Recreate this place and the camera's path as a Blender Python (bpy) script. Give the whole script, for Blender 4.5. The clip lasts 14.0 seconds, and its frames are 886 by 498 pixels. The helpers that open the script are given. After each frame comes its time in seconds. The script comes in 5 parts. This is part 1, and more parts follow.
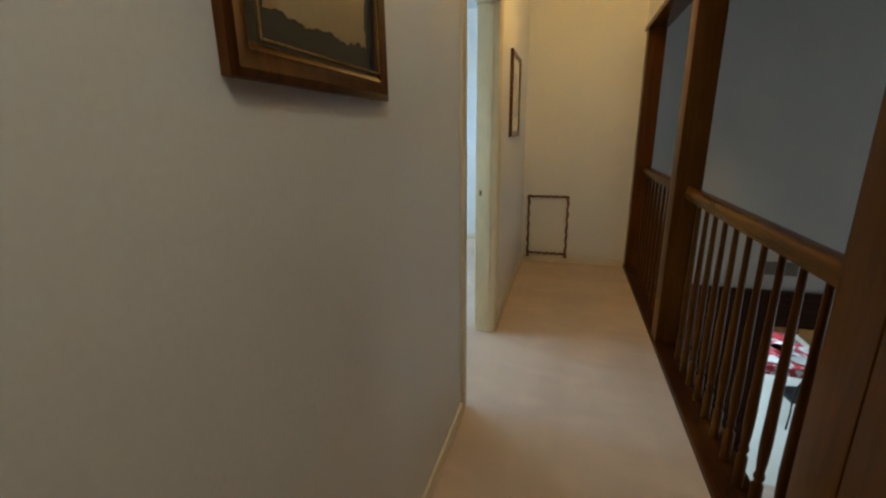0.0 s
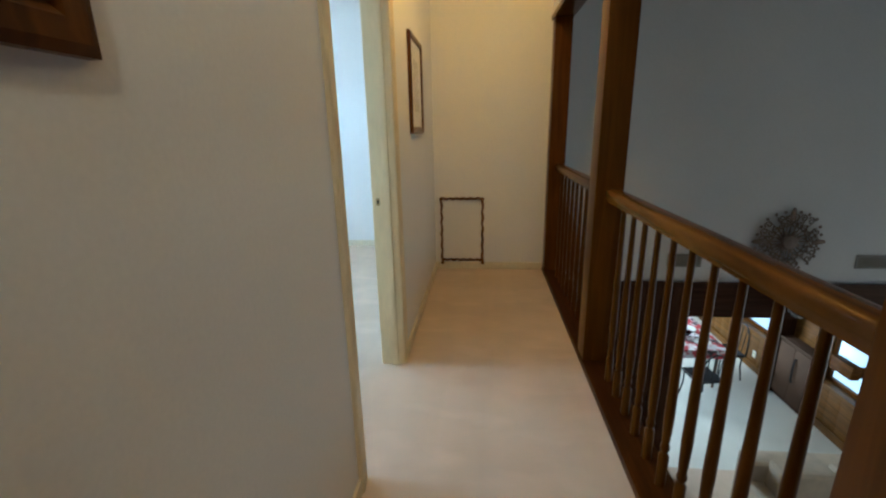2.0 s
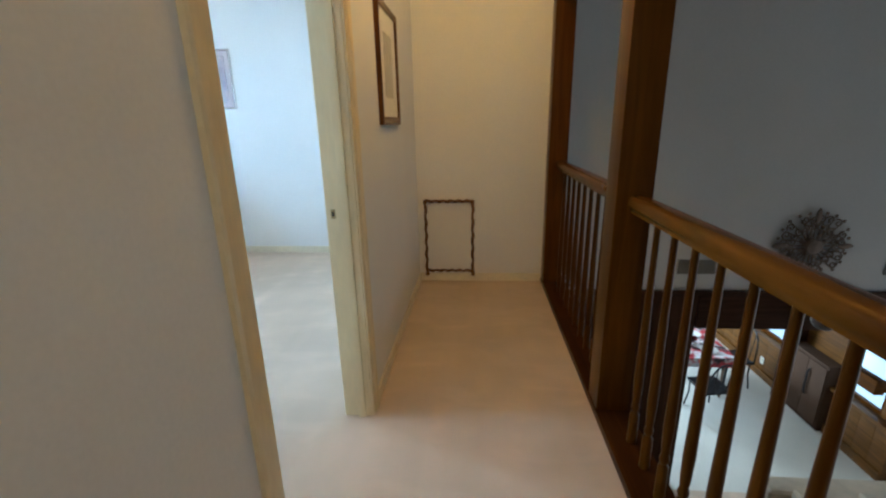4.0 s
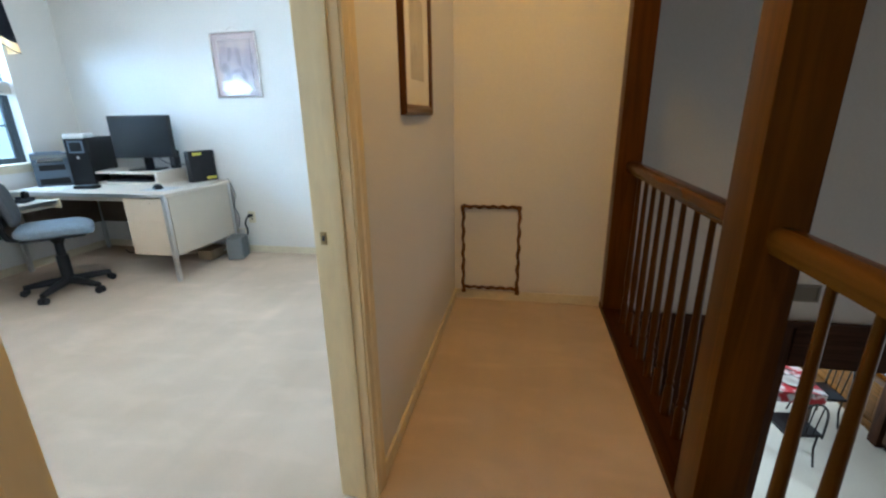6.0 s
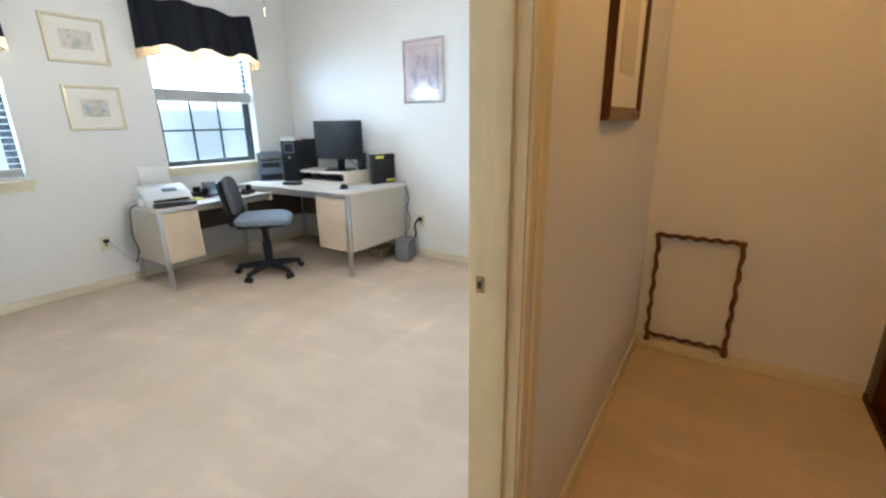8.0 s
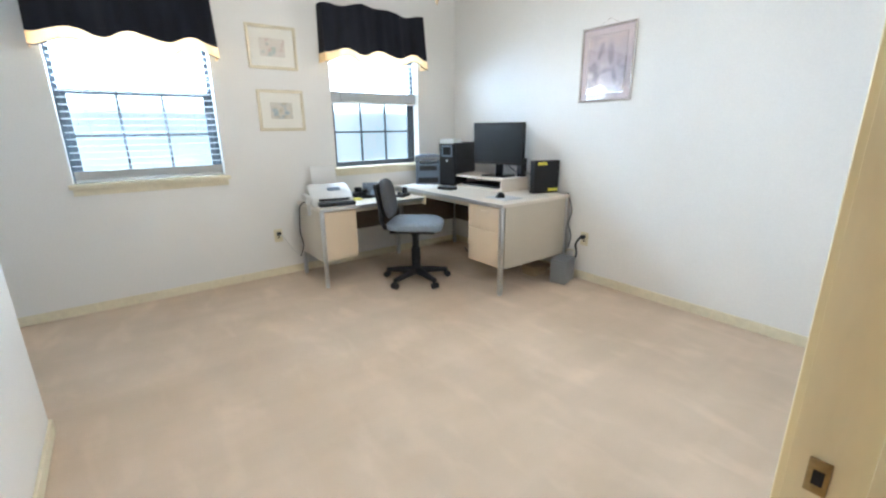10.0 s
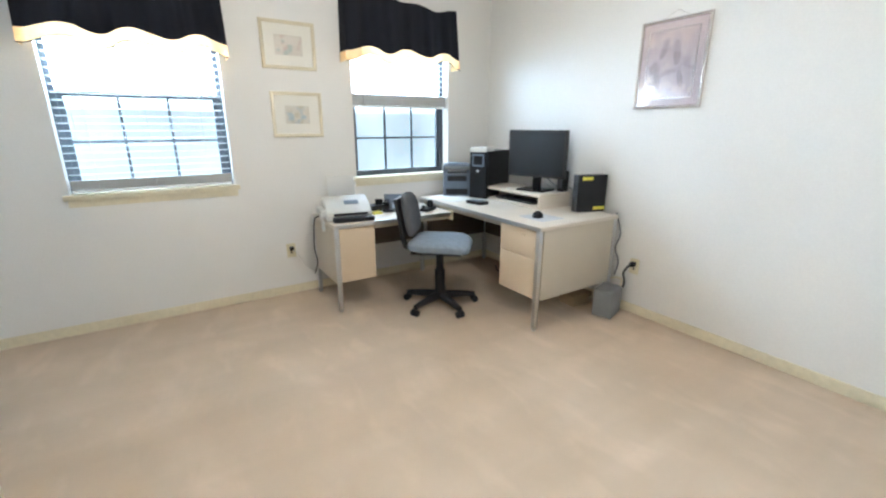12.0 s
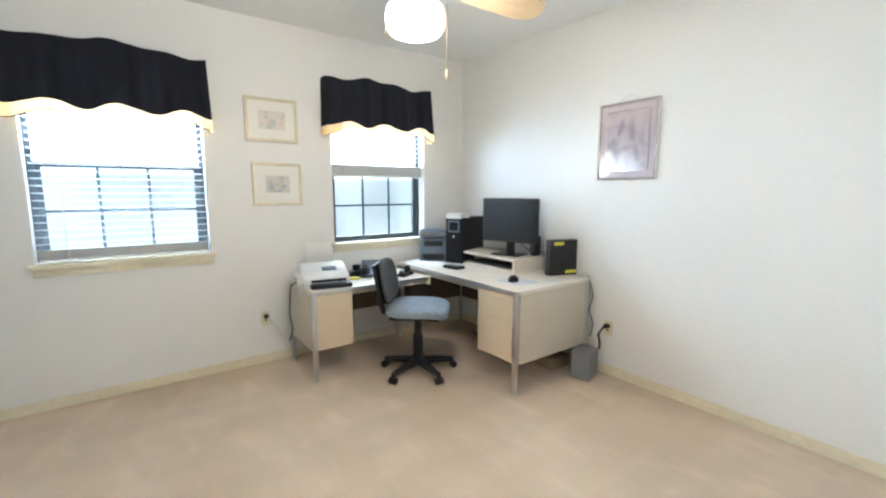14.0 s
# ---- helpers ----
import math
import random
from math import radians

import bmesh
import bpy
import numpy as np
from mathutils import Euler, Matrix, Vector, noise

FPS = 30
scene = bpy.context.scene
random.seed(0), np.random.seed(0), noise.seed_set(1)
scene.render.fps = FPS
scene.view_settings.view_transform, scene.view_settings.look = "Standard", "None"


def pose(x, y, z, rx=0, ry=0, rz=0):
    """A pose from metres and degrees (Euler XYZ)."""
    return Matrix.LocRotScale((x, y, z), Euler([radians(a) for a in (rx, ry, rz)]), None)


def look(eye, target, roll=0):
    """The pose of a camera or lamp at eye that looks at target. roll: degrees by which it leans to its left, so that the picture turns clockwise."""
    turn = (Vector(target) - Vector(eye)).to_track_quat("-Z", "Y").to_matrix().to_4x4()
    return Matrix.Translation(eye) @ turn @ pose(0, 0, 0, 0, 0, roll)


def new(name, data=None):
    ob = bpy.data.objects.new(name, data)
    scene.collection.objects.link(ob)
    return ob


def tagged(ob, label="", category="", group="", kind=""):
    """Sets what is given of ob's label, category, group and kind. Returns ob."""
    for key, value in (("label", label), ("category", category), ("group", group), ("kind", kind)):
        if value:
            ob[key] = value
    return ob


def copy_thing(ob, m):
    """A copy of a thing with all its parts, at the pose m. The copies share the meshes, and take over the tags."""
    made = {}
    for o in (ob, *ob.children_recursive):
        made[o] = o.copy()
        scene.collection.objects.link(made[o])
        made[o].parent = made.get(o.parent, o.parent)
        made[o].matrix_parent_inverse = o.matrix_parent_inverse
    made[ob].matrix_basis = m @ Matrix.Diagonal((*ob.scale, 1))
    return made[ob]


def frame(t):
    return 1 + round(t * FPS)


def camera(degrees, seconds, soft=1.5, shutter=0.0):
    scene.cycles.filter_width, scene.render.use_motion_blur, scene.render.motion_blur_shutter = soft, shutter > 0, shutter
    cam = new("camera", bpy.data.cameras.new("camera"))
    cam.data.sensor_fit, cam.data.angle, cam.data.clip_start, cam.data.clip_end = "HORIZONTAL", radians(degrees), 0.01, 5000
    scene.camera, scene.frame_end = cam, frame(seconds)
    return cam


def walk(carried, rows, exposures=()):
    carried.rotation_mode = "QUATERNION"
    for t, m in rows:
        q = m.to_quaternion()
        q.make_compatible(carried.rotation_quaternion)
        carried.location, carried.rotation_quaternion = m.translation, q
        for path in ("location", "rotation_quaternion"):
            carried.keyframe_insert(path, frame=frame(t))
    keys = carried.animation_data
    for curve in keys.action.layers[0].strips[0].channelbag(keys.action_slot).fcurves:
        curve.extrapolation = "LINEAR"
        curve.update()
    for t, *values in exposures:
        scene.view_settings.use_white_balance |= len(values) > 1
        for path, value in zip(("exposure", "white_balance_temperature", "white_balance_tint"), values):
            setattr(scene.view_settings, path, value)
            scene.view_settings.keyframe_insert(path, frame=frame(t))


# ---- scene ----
cam = camera(92.0, 14.0, soft=2.3)
PATH = [
    (0, (0.436, -2.683, 1.342), (-0.104, -0.83, 0.818), -0.7),
    (0.5, (0.406, -2.585, 1.344), (0.045, -0.689, 0.82), -0.6),
    (1, (0.394, -2.507, 1.335), (0.159, -0.588, 0.825), -1.0),
    (1.5, (0.425, -2.351, 1.328), (0.222, -0.43, 0.81), -1.3),
    (2, (0.459, -2.19, 1.331), (0.274, -0.273, 0.792), -1.1),
    (2.5, (0.464, -2.034, 1.323), (0.315, -0.116, 0.776), -1.2),
    (5, (0.495, -1.364, 1.31), (0.319, 0.539, 0.721), -1.2),
    (5.5, (0.468, -1.203, 1.311), (0.238, 0.69, 0.709), -0.7),
    (6, (0.474, -1.099, 1.303), (0.115, 0.777, 0.709), -0.9),
    (6.5, (0.503, -0.98, 1.303), (-0.052, 0.851, 0.718), -1.2),
    (7, (0.457, -0.894, 1.293), (-0.262, 0.885, 0.73), -1.3),
    (7.5, (0.39, -0.828, 1.298), (-0.496, 0.875, 0.734), -0.8),
    (8, (0.322, -0.758, 1.308), (-0.733, 0.845, 0.744), -0.9),
    (8.5, (0.246, -0.709, 1.306), (-0.964, 0.785, 0.754), -0.4),
    (9, (0.146, -0.602, 1.285), (-1.211, 0.764, 0.747), -0.6),
    (11.5, (-0.294, -0.294, 1.358), (-1.914, 0.734, 0.795), -0.1),
    (12, (-0.396, -0.2, 1.373), (-2.013, 0.841, 0.825), 0.0),
    (12.5, (-0.496, -0.289, 1.361), (-2.061, 0.861, 0.881), 0.6),
    (13, (-0.455, -0.275, 1.377), (-2.027, 0.895, 0.978), 0.4),
    (13.5, (-0.406, -0.265, 1.389), (-1.992, 0.911, 1.067), 0.2),
    (14, (-0.376, -0.248, 1.407), (-1.973, 0.926, 1.141), 0.0),
]
walk(cam, [(t, look(eye, target, roll)) for t, eye, target, roll in PATH], [(0, -0.3, 4600, -6), (0.5, 0.1, 4500, -6), (2.5, 0.03, 4530, -5), (5, 0.0, 4650, -1), (6.5, 0.05, 5100, 2), (8, 0.06, 5550, 7), (10, 0.07, 5700, 7), (14, 0.08, 5950, 7)])

# ---- world and light ----
world = bpy.data.worlds.new("world")
scene.world = world
world.use_nodes = True
wn = world.node_tree.nodes
sky = wn.new("ShaderNodeTexSky")
sky.sky_type, sky.sun_disc = "NISHITA", False
sky.sun_elevation, sky.sun_rotation = radians(40), radians(250)
world.node_tree.links.new(sky.outputs[0], wn["Background"].inputs[0])
wn["Background"].inputs[1].default_value = 0.12

sun_data = bpy.data.lights.new("sun", "SUN")
sun_data.energy, sun_data.angle, sun_data.color = 0.8, radians(14), (1.0, 0.96, 0.9)
sun = new("sun", sun_data)
sun.matrix_world = look((-20, -8, 20), (0, 0, 0))


def lamp(name, kind, place, power, color, size):
    data = bpy.data.lights.new(name, kind)
    data.energy, data.color = power, color
    if kind == "AREA":
        data.shape, data.size, data.size_y = "RECTANGLE", size[0], size[1]
    else:
        data.shadow_soft_size = size
    ob = new(name, data)
    ob.matrix_world = place
    return ob


HALL_LAMP_W = 34
FAN_LAMP_W = 47
NEAR_LAMP_W = 36
WINDOW_1_W, WINDOW_2_W = 200, 52
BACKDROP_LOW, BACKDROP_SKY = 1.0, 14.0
GREAT_FILL_W = 44
DINING_FILL_W = 210
lamp("hall_bulb", "POINT", pose(0.62, 0.30, 2.655), HALL_LAMP_W, (1.0, 0.46, 0.06), 0.07)
lamp("near_hall_bulb", "POINT", pose(0.52, -3.0, 2.655), NEAR_LAMP_W, (1.0, 0.75, 0.47), 0.07)
lamp("fan_bulb", "POINT", pose(-2.0, 0.8, 2.125), FAN_LAMP_W, (1.0, 0.90, 0.76), 0.115)
lamp("window_daylight_1", "AREA", look((-4.30, -0.25, 1.81), (-2.2, -0.45, 0.60)), WINDOW_1_W, (0.64, 0.82, 1.0), (0.88, 0.48))
lamp("window_daylight_2", "AREA", look((-4.24, 1.70, 1.88), (-2.6, 1.45, 0.60)), WINDOW_2_W, (0.60, 0.79, 1.0), (0.88, 0.56))
# added fill panel by the windowless east wall, brightens the great room and landing
lamp("great_room_fill", "AREA", look((8.8, -0.2, -1.9), (2.0, 0.6, -2.1)), GREAT_FILL_W, (1.0, 0.84, 0.66), (3.0, 1.8))
# added fill panel inside the dining area, opposite its windows, to brighten the floor
lamp("dining_fill", "AREA", look((2.0, 6.8, -1.4), (4.4, 3.8, -2.9)), DINING_FILL_W, (1.0, 0.97, 0.90), (1.4, 1.2))


# ---- materials ----
def material(name, color, rough=0.6, metal=0.0, vary=0.06, scale=6.0, fine=120.0, bump=0.15, depth=0.002,
             stretch=(1, 1, 1), coat=0.0, random_tone=0.0):
    """A surface with tone variation at two scales and fine relief."""
    m = bpy.data.materials.new(name)
    m.use_nodes = True
    nt = m.node_tree
    b = nt.nodes["Principled BSDF"]
    b.inputs["Roughness"].default_value = rough
    b.inputs["Metallic"].default_value = metal
    b.inputs["Coat Weight"].default_value = coat
    tc = nt.nodes.new("ShaderNodeTexCoord")
    mp = nt.nodes.new("ShaderNodeMapping")
    mp.inputs["Scale"].default_value = stretch
    nt.links.new(tc.outputs["Object"], mp.inputs[0])
    n1 = nt.nodes.new("ShaderNodeTexNoise")
    n1.inputs["Scale"].default_value, n1.inputs["Detail"].default_value = scale, 5
    n2 = nt.nodes.new("ShaderNodeTexNoise")
    n2.inputs["Scale"].default_value, n2.inputs["Detail"].default_value = fine, 3
    for n in (n1, n2):
        nt.links.new(mp.outputs[0], n.inputs[0])
    mix = nt.nodes.new("ShaderNodeMath")
    mix.operation = "MULTIPLY_ADD"
    mix.inputs[1].default_value = 0.45
    nt.links.new(n2.outputs[0], mix.inputs[0])
    half = nt.nodes.new("ShaderNodeMath")
    half.operation = "MULTIPLY"
    half.inputs[1].default_value = 0.55
    nt.links.new(n1.outputs[0], half.inputs[0])
    nt.links.new(half.outputs[0], mix.inputs[2])
    ramp = nt.nodes.new("ShaderNodeValToRGB")
    dark = [max(0.0, c * (1 - vary * 2.2)) for c in color]
    light = [min(1.0, c * (1 + vary * 2.2)) for c in color]
    ramp.color_ramp.elements[0].position, ramp.color_ramp.elements[0].color = 0.3, (*dark, 1)
    ramp.color_ramp.elements[1].position, ramp.color_ramp.elements[1].color = 0.7, (*light, 1)
    nt.links.new(mix.outputs[0], ramp.inputs[0])
    tone = ramp.outputs[0]
    if random_tone:
        info = nt.nodes.new("ShaderNodeObjectInfo")
        hsv = nt.nodes.new("ShaderNodeHueSaturation")
        rng = nt.nodes.new("ShaderNodeMapRange")
        rng.inputs[3].default_value, rng.inputs[4].default_value = 1 - random_tone, 1 + random_tone
        nt.links.new(info.outputs["Random"], rng.inputs[0])
        nt.links.new(rng.outputs[0], hsv.inputs["Value"])
        nt.links.new(tone, hsv.inputs["Color"])
        tone = hsv.outputs[0]
    nt.links.new(tone, b.inputs["Base Color"])
    if bump:
        bp = nt.nodes.new("ShaderNodeBump")
        bp.inputs["Strength"].default_value, bp.inputs["Distance"].default_value = bump, depth
        nt.links.new(mix.outputs[0], bp.inputs["Height"])
        nt.links.new(bp.outputs[0], b.inputs["Normal"])
    return m


def wood(name, dark, light, rough=0.35, axis=2, coat=0.25):
    """Stained wood with grain along one axis."""
    m = bpy.data.materials.new(name)
    m.use_nodes = True
    nt = m.node_tree
    b = nt.nodes["Principled BSDF"]
    b.inputs["Roughness"].default_value = rough
    b.inputs["Coat Weight"].default_value = coat
    b.inputs["Coat Roughness"].default_value = 0.3
    b.inputs["Specular IOR Level"].default_value = 0.15
    b.inputs["Specular Tint"].default_value = (1.0, 0.62, 0.30, 1)
    b.inputs["Coat Tint"].default_value = (1.0, 0.75, 0.45, 1)
    tc = nt.nodes.new("ShaderNodeTexCoord")
    mp = nt.nodes.new("ShaderNodeMapping")
    s = [14.0, 14.0, 14.0]
    s[axis] = 0.9
    mp.inputs["Scale"].default_value = s
    nt.links.new(tc.outputs["Object"], mp.inputs[0])
    n1 = nt.nodes.new("ShaderNodeTexNoise")
    n1.inputs["Scale"].default_value, n1.inputs["Detail"].default_value, n1.inputs["Distortion"].default_value = 1.6, 7, 1.2
    nt.links.new(mp.outputs[0], n1.inputs[0])
    n2 = nt.nodes.new("ShaderNodeTexNoise")
    n2.inputs["Scale"].default_value, n2.inputs["Detail"].default_value = 2.2, 3
    nt.links.new(tc.outputs["Object"], n2.inputs[0])
    add = nt.nodes.new("ShaderNodeMath")
    add.operation = "MULTIPLY_ADD"
    add.inputs[1].default_value = 0.35
    nt.links.new(n2.outputs[0], add.inputs[0])
    nt.links.new(n1.outputs[0], add.inputs[2])
    ramp = nt.nodes.new("ShaderNodeValToRGB")
    ramp.color_ramp.elements[0].position, ramp.color_ramp.elements[0].color = 0.48, (*dark, 1)
    ramp.color_ramp.elements[1].position, ramp.color_ramp.elements[1].color = 0.86, (*light, 1)
    nt.links.new(add.outputs[0], ramp.inputs[0])
    nt.links.new(ramp.outputs[0], b.inputs["Base Color"])
    bp = nt.nodes.new("ShaderNodeBump")
    bp.inputs["Strength"].default_value, bp.inputs["Distance"].default_value = 0.12, 0.002
    nt.links.new(n1.outputs[0], bp.inputs["Height"])
    nt.links.new(bp.outputs[0], b.inputs["Normal"])
    return m


def glowing(name, color, strength):
    m = bpy.data.materials.new(name)
    m.use_nodes = True
    b = m.node_tree.nodes["Principled BSDF"]
    b.inputs["Base Color"].default_value = (*color, 1)
    b.inputs["Emission Color"].default_value = (*color, 1)
    b.inputs["Emission Strength"].default_value = strength
    return m


def glass(name, rough=0.0, tint=(1, 1, 1)):
    m = bpy.data.materials.new(name)
    m.use_nodes = True
    b = m.node_tree.nodes["Principled BSDF"]
    b.inputs["Base Color"].default_value = (*tint, 1)
    b.inputs["Transmission Weight"].default_value = 1.0
    b.inputs["Roughness"].default_value = rough
    b.inputs["IOR"].default_value = 1.45
    return m


def picture(name, paper, inks, scale, rough=0.25):
    """Faded print: paper with soft blots of ink."""
    m = material(name, paper, rough, vary=0.03, scale=3, fine=60, bump=0)
    nt = m.node_tree
    b = nt.nodes["Principled BSDF"]
    source = b.inputs["Base Color"].links[0].from_socket
    tc = nt.nodes.new("ShaderNodeTexCoord")
    for i, ink in enumerate(inks):
        mp = nt.nodes.new("ShaderNodeMapping")
        mp.inputs["Location"].default_value = (3.7 * i + 1.3, 1.9 * i, 2.3 * i)
        nt.links.new(tc.outputs["Object"], mp.inputs[0])
        n = nt.nodes.new("ShaderNodeTexNoise")
        n.inputs["Scale"].default_value, n.inputs["Detail"].default_value = scale, 4
        nt.links.new(mp.outputs[0], n.inputs[0])
        rp = nt.nodes.new("ShaderNodeValToRGB")
        rp.color_ramp.elements[0].position, rp.color_ramp.elements[1].position = 0.53, 0.62
        nt.links.new(n.outputs[0], rp.inputs[0])
        mx = nt.nodes.new("ShaderNodeMixRGB")
        mx.inputs[2].default_value = (*ink, 1)
        nt.links.new(rp.outputs[0], mx.inputs[0])
        nt.links.new(source, mx.inputs[1])
        source = mx.outputs[0]
    nt.links.new(source, b.inputs["Base Color"])
    b.inputs["Coat Weight"].default_value = 0.6
    b.inputs["Coat Roughness"].default_value = 0.03
    return m


WALL = material("wall_paint", (0.78, 0.755, 0.715), 0.62, vary=0.02, scale=1.4, fine=90, bump=0.12, depth=0.0015)
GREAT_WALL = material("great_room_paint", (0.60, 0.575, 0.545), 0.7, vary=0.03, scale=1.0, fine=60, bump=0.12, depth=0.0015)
CEILING = material("ceiling_paint", (0.80, 0.79, 0.77), 0.75, vary=0.02, scale=2, fine=70, bump=0.3, depth=0.003)
TRIM = material("cream_trim_paint", (0.74, 0.61, 0.36), 0.38, vary=0.05, scale=3, fine=40, bump=0.08, depth=0.001, stretch=(1, 1, 0.25))
BASE = material("baseboard_paint", (0.74, 0.66, 0.48), 0.45, vary=0.05, scale=3, fine=30, bump=0.05)
CARPET = material("beige_carpet", (0.60, 0.468, 0.340), 0.95, vary=0.05, scale=2.2, fine=260, bump=0.7, depth=0.006)


def vacuumed(m, angle, stretch, size, low, high, dark, light):
    """Adds brushed streaks to a carpet: pile laid one way and the other."""
    nt = m.node_tree
    b = nt.nodes["Principled BSDF"]
    source = b.inputs["Base Color"].links[0].from_socket
    tc = nt.nodes.new("ShaderNodeTexCoord")
    mp = nt.nodes.new("ShaderNodeMapping")
    mp.inputs["Rotation"].default_value = (0, 0, radians(angle))
    mp.inputs["Scale"].default_value = (*stretch, 1)
    n = nt.nodes.new("ShaderNodeTexNoise")
    n.inputs["Scale"].default_value, n.inputs["Detail"].default_value, n.inputs["Distortion"].default_value = size, 2.5, 0.4
    rp = nt.nodes.new("ShaderNodeValToRGB")
    rp.color_ramp.elements[0].position, rp.color_ramp.elements[0].color = low, (dark, dark, dark, 1)
    rp.color_ramp.elements[1].position, rp.color_ramp.elements[1].color = high, (light, light, light * 1.01, 1)
    mx = nt.nodes.new("ShaderNodeMixRGB")
    mx.blend_type = "MULTIPLY"
    mx.inputs[0].default_value = 1.0
    nt.links.new(tc.outputs["Object"], mp.inputs[0])
    nt.links.new(mp.outputs[0], n.inputs[0])
    nt.links.new(n.outputs[0], rp.inputs[0])
    nt.links.new(source, mx.inputs[1])
    nt.links.new(rp.outputs[0], mx.inputs[2])
    nt.links.new(mx.outputs[0], b.inputs["Base Color"])


vacuumed(CARPET, -50, (0.9, 1.9), 1.2, 0.38, 0.66, 0.955, 1.045)
vacuumed(CARPET, 0, (4.5, 0.35), 1.1, 0.36, 0.68, 0.965, 1.035)
vacuumed(CARPET, -50, (1.0, 2.2), 2.6, 0.52, 0.72, 0.99, 1.10)
VINYL = material("cream_vinyl", (0.66, 0.64, 0.56), 0.5, vary=0.03, scale=2, fine=40, bump=0.05)
WOOD_UP = wood("stained_wood_upright", (0.052, 0.0165, 0.0006), (0.098, 0.033, 0.0014), axis=2, rough=0.28, coat=0.03)
WOOD_RUN = wood("stained_wood_rail", (0.044, 0.0145, 0.0008), (0.110, 0.040, 0.0022), axis=1, rough=0.22, coat=0.06)
WOOD_EDGE = wood("stained_wood_edge", (0.022, 0.006, 0.0006), (0.060, 0.017, 0.0012), axis=1, rough=0.45, coat=0.0)
WOOD_FRAME = wood("walnut_frame_wood", (0.028, 0.009, 0.0008), (0.105, 0.037, 0.004), rough=0.28, axis=2)
WOOD_DARK = wood("dark_panel_wood", (0.020, 0.009, 0.006), (0.055, 0.022, 0.012), rough=0.5, axis=2, coat=0.0)
WOOD_BEAM = wood("dark_beam_wood", (0.020, 0.010, 0.008), (0.050, 0.022, 0.014), rough=0.5, axis=0, coat=0.0)
WOOD_GOLD = wood("golden_oak", (0.060, 0.028, 0.005), (0.15, 0.074, 0.014), rough=0.45, axis=1)
TWIG = wood("carved_dark_wood", (0.08, 0.034, 0.012), (0.20, 0.095, 0.036), rough=0.5, axis=2, coat=0.1)
STEEL_PAINT = material("grey_beige_enamel", (0.55, 0.485, 0.385), 0.36, vary=0.03, scale=2, fine=150, bump=0.05, depth=0.0006)
DRAWER = material("drawer_enamel", (0.64, 0.51, 0.36), 0.36, vary=0.03, scale=2, fine=150, bump=0.05, depth=0.0006)
LAMINATE = material("pale_laminate", (0.68, 0.61, 0.52), 0.32, vary=0.04, scale=4, fine=220, bump=0.03, depth=0.0004)
CHROME = material("brushed_chrome", (0.62, 0.62, 0.62), 0.28, metal=1.0, vary=0.05, scale=8, fine=160, bump=0.05, depth=0.0005)
MODESTY = material("brown_modesty_panel", (0.10, 0.075, 0.055), 0.6, vary=0.08)
BLACK = material("black_plastic", (0.018, 0.018, 0.020), 0.42, vary=0.12, scale=12, fine=300, bump=0.15, depth=0.0006)
BLACK_GLOSS = material("black_gloss_plastic", (0.012, 0.012, 0.014), 0.16, vary=0.1, bump=0)
SCREEN = material("dark_screen", (0.022, 0.026, 0.032), 0.22, vary=0.05, bump=0)
FABRIC = material("grey_blue_fabric", (0.20, 0.235, 0.28), 0.92, vary=0.10, scale=30, fine=420, bump=0.5, depth=0.002)
FABRIC_DARK = material("charcoal_fabric", (0.085, 0.09, 0.10), 0.92, vary=0.10, scale=30, fine=420, bump=0.5, depth=0.002)
WHITE_PLASTIC = material("pale_grey_plastic", (0.62, 0.61, 0.58), 0.4, vary=0.03, scale=9, fine=200, bump=0.06, depth=0.0006)
GREY_PLASTIC = material("blue_grey_plastic", (0.13, 0.16, 0.205), 0.4, vary=0.05, scale=9, fine=200, bump=0.06, depth=0.0006)
UPS_GREY = material("mid_grey_plastic", (0.19, 0.195, 0.20), 0.55, vary=0.05, scale=9, fine=200, bump=0.1, depth=0.001)
PAPER = material("white_paper", (0.80, 0.80, 0.78), 0.7, vary=0.02, bump=0.03)
YELLOW = material("yellow_sticker", (0.75, 0.66, 0.08), 0.5, vary=0.04, bump=0)
NAVY = material("navy_valance_cloth", (0.007, 0.008, 0.014), 1.0, vary=0.18, scale=14, fine=380, bump=0.5, depth=0.002, stretch=(1, 1, 0.3))
GOLD = material("gold_band_cloth", (0.80, 0.54, 0.25), 0.75, vary=0.08, scale=14, fine=380, bump=0.4, depth=0.002)


def let_through(m, color, share):
    """Thin cloth that daylight shines through."""
    nt = m.node_tree
    b = nt.nodes["Principled BSDF"]
    t = nt.nodes.new("ShaderNodeBsdfTranslucent")
    t.inputs[0].default_value = (*color, 1)
    mx = nt.nodes.new("ShaderNodeMixShader")
    mx.inputs[0].default_value = share
    nt.links.new(b.outputs[0], mx.inputs[1])
    nt.links.new(t.outputs[0], mx.inputs[2])
    nt.links.new(mx.outputs[0], nt.nodes["Material Output"].inputs[0])


let_through(GOLD, (1.0, 0.82, 0.58), 0.5)
SLAT = material("white_blind_slat", (0.82, 0.82, 0.80), 0.45, vary=0.02, scale=4, fine=60, bump=0.02)
BRONZE = material("dark_bronze_sash", (0.055, 0.065, 0.08), 0.45, vary=0.08, scale=6, fine=90, bump=0.05)
PALE_FRAME = material("cream_gilt_frame", (0.80, 0.71, 0.52), 0.25, metal=0.15, vary=0.04, bump=0.03)
SILVER = material("silver_frame", (0.72, 0.66, 0.62), 0.2, metal=0.9, vary=0.04, bump=0.03)
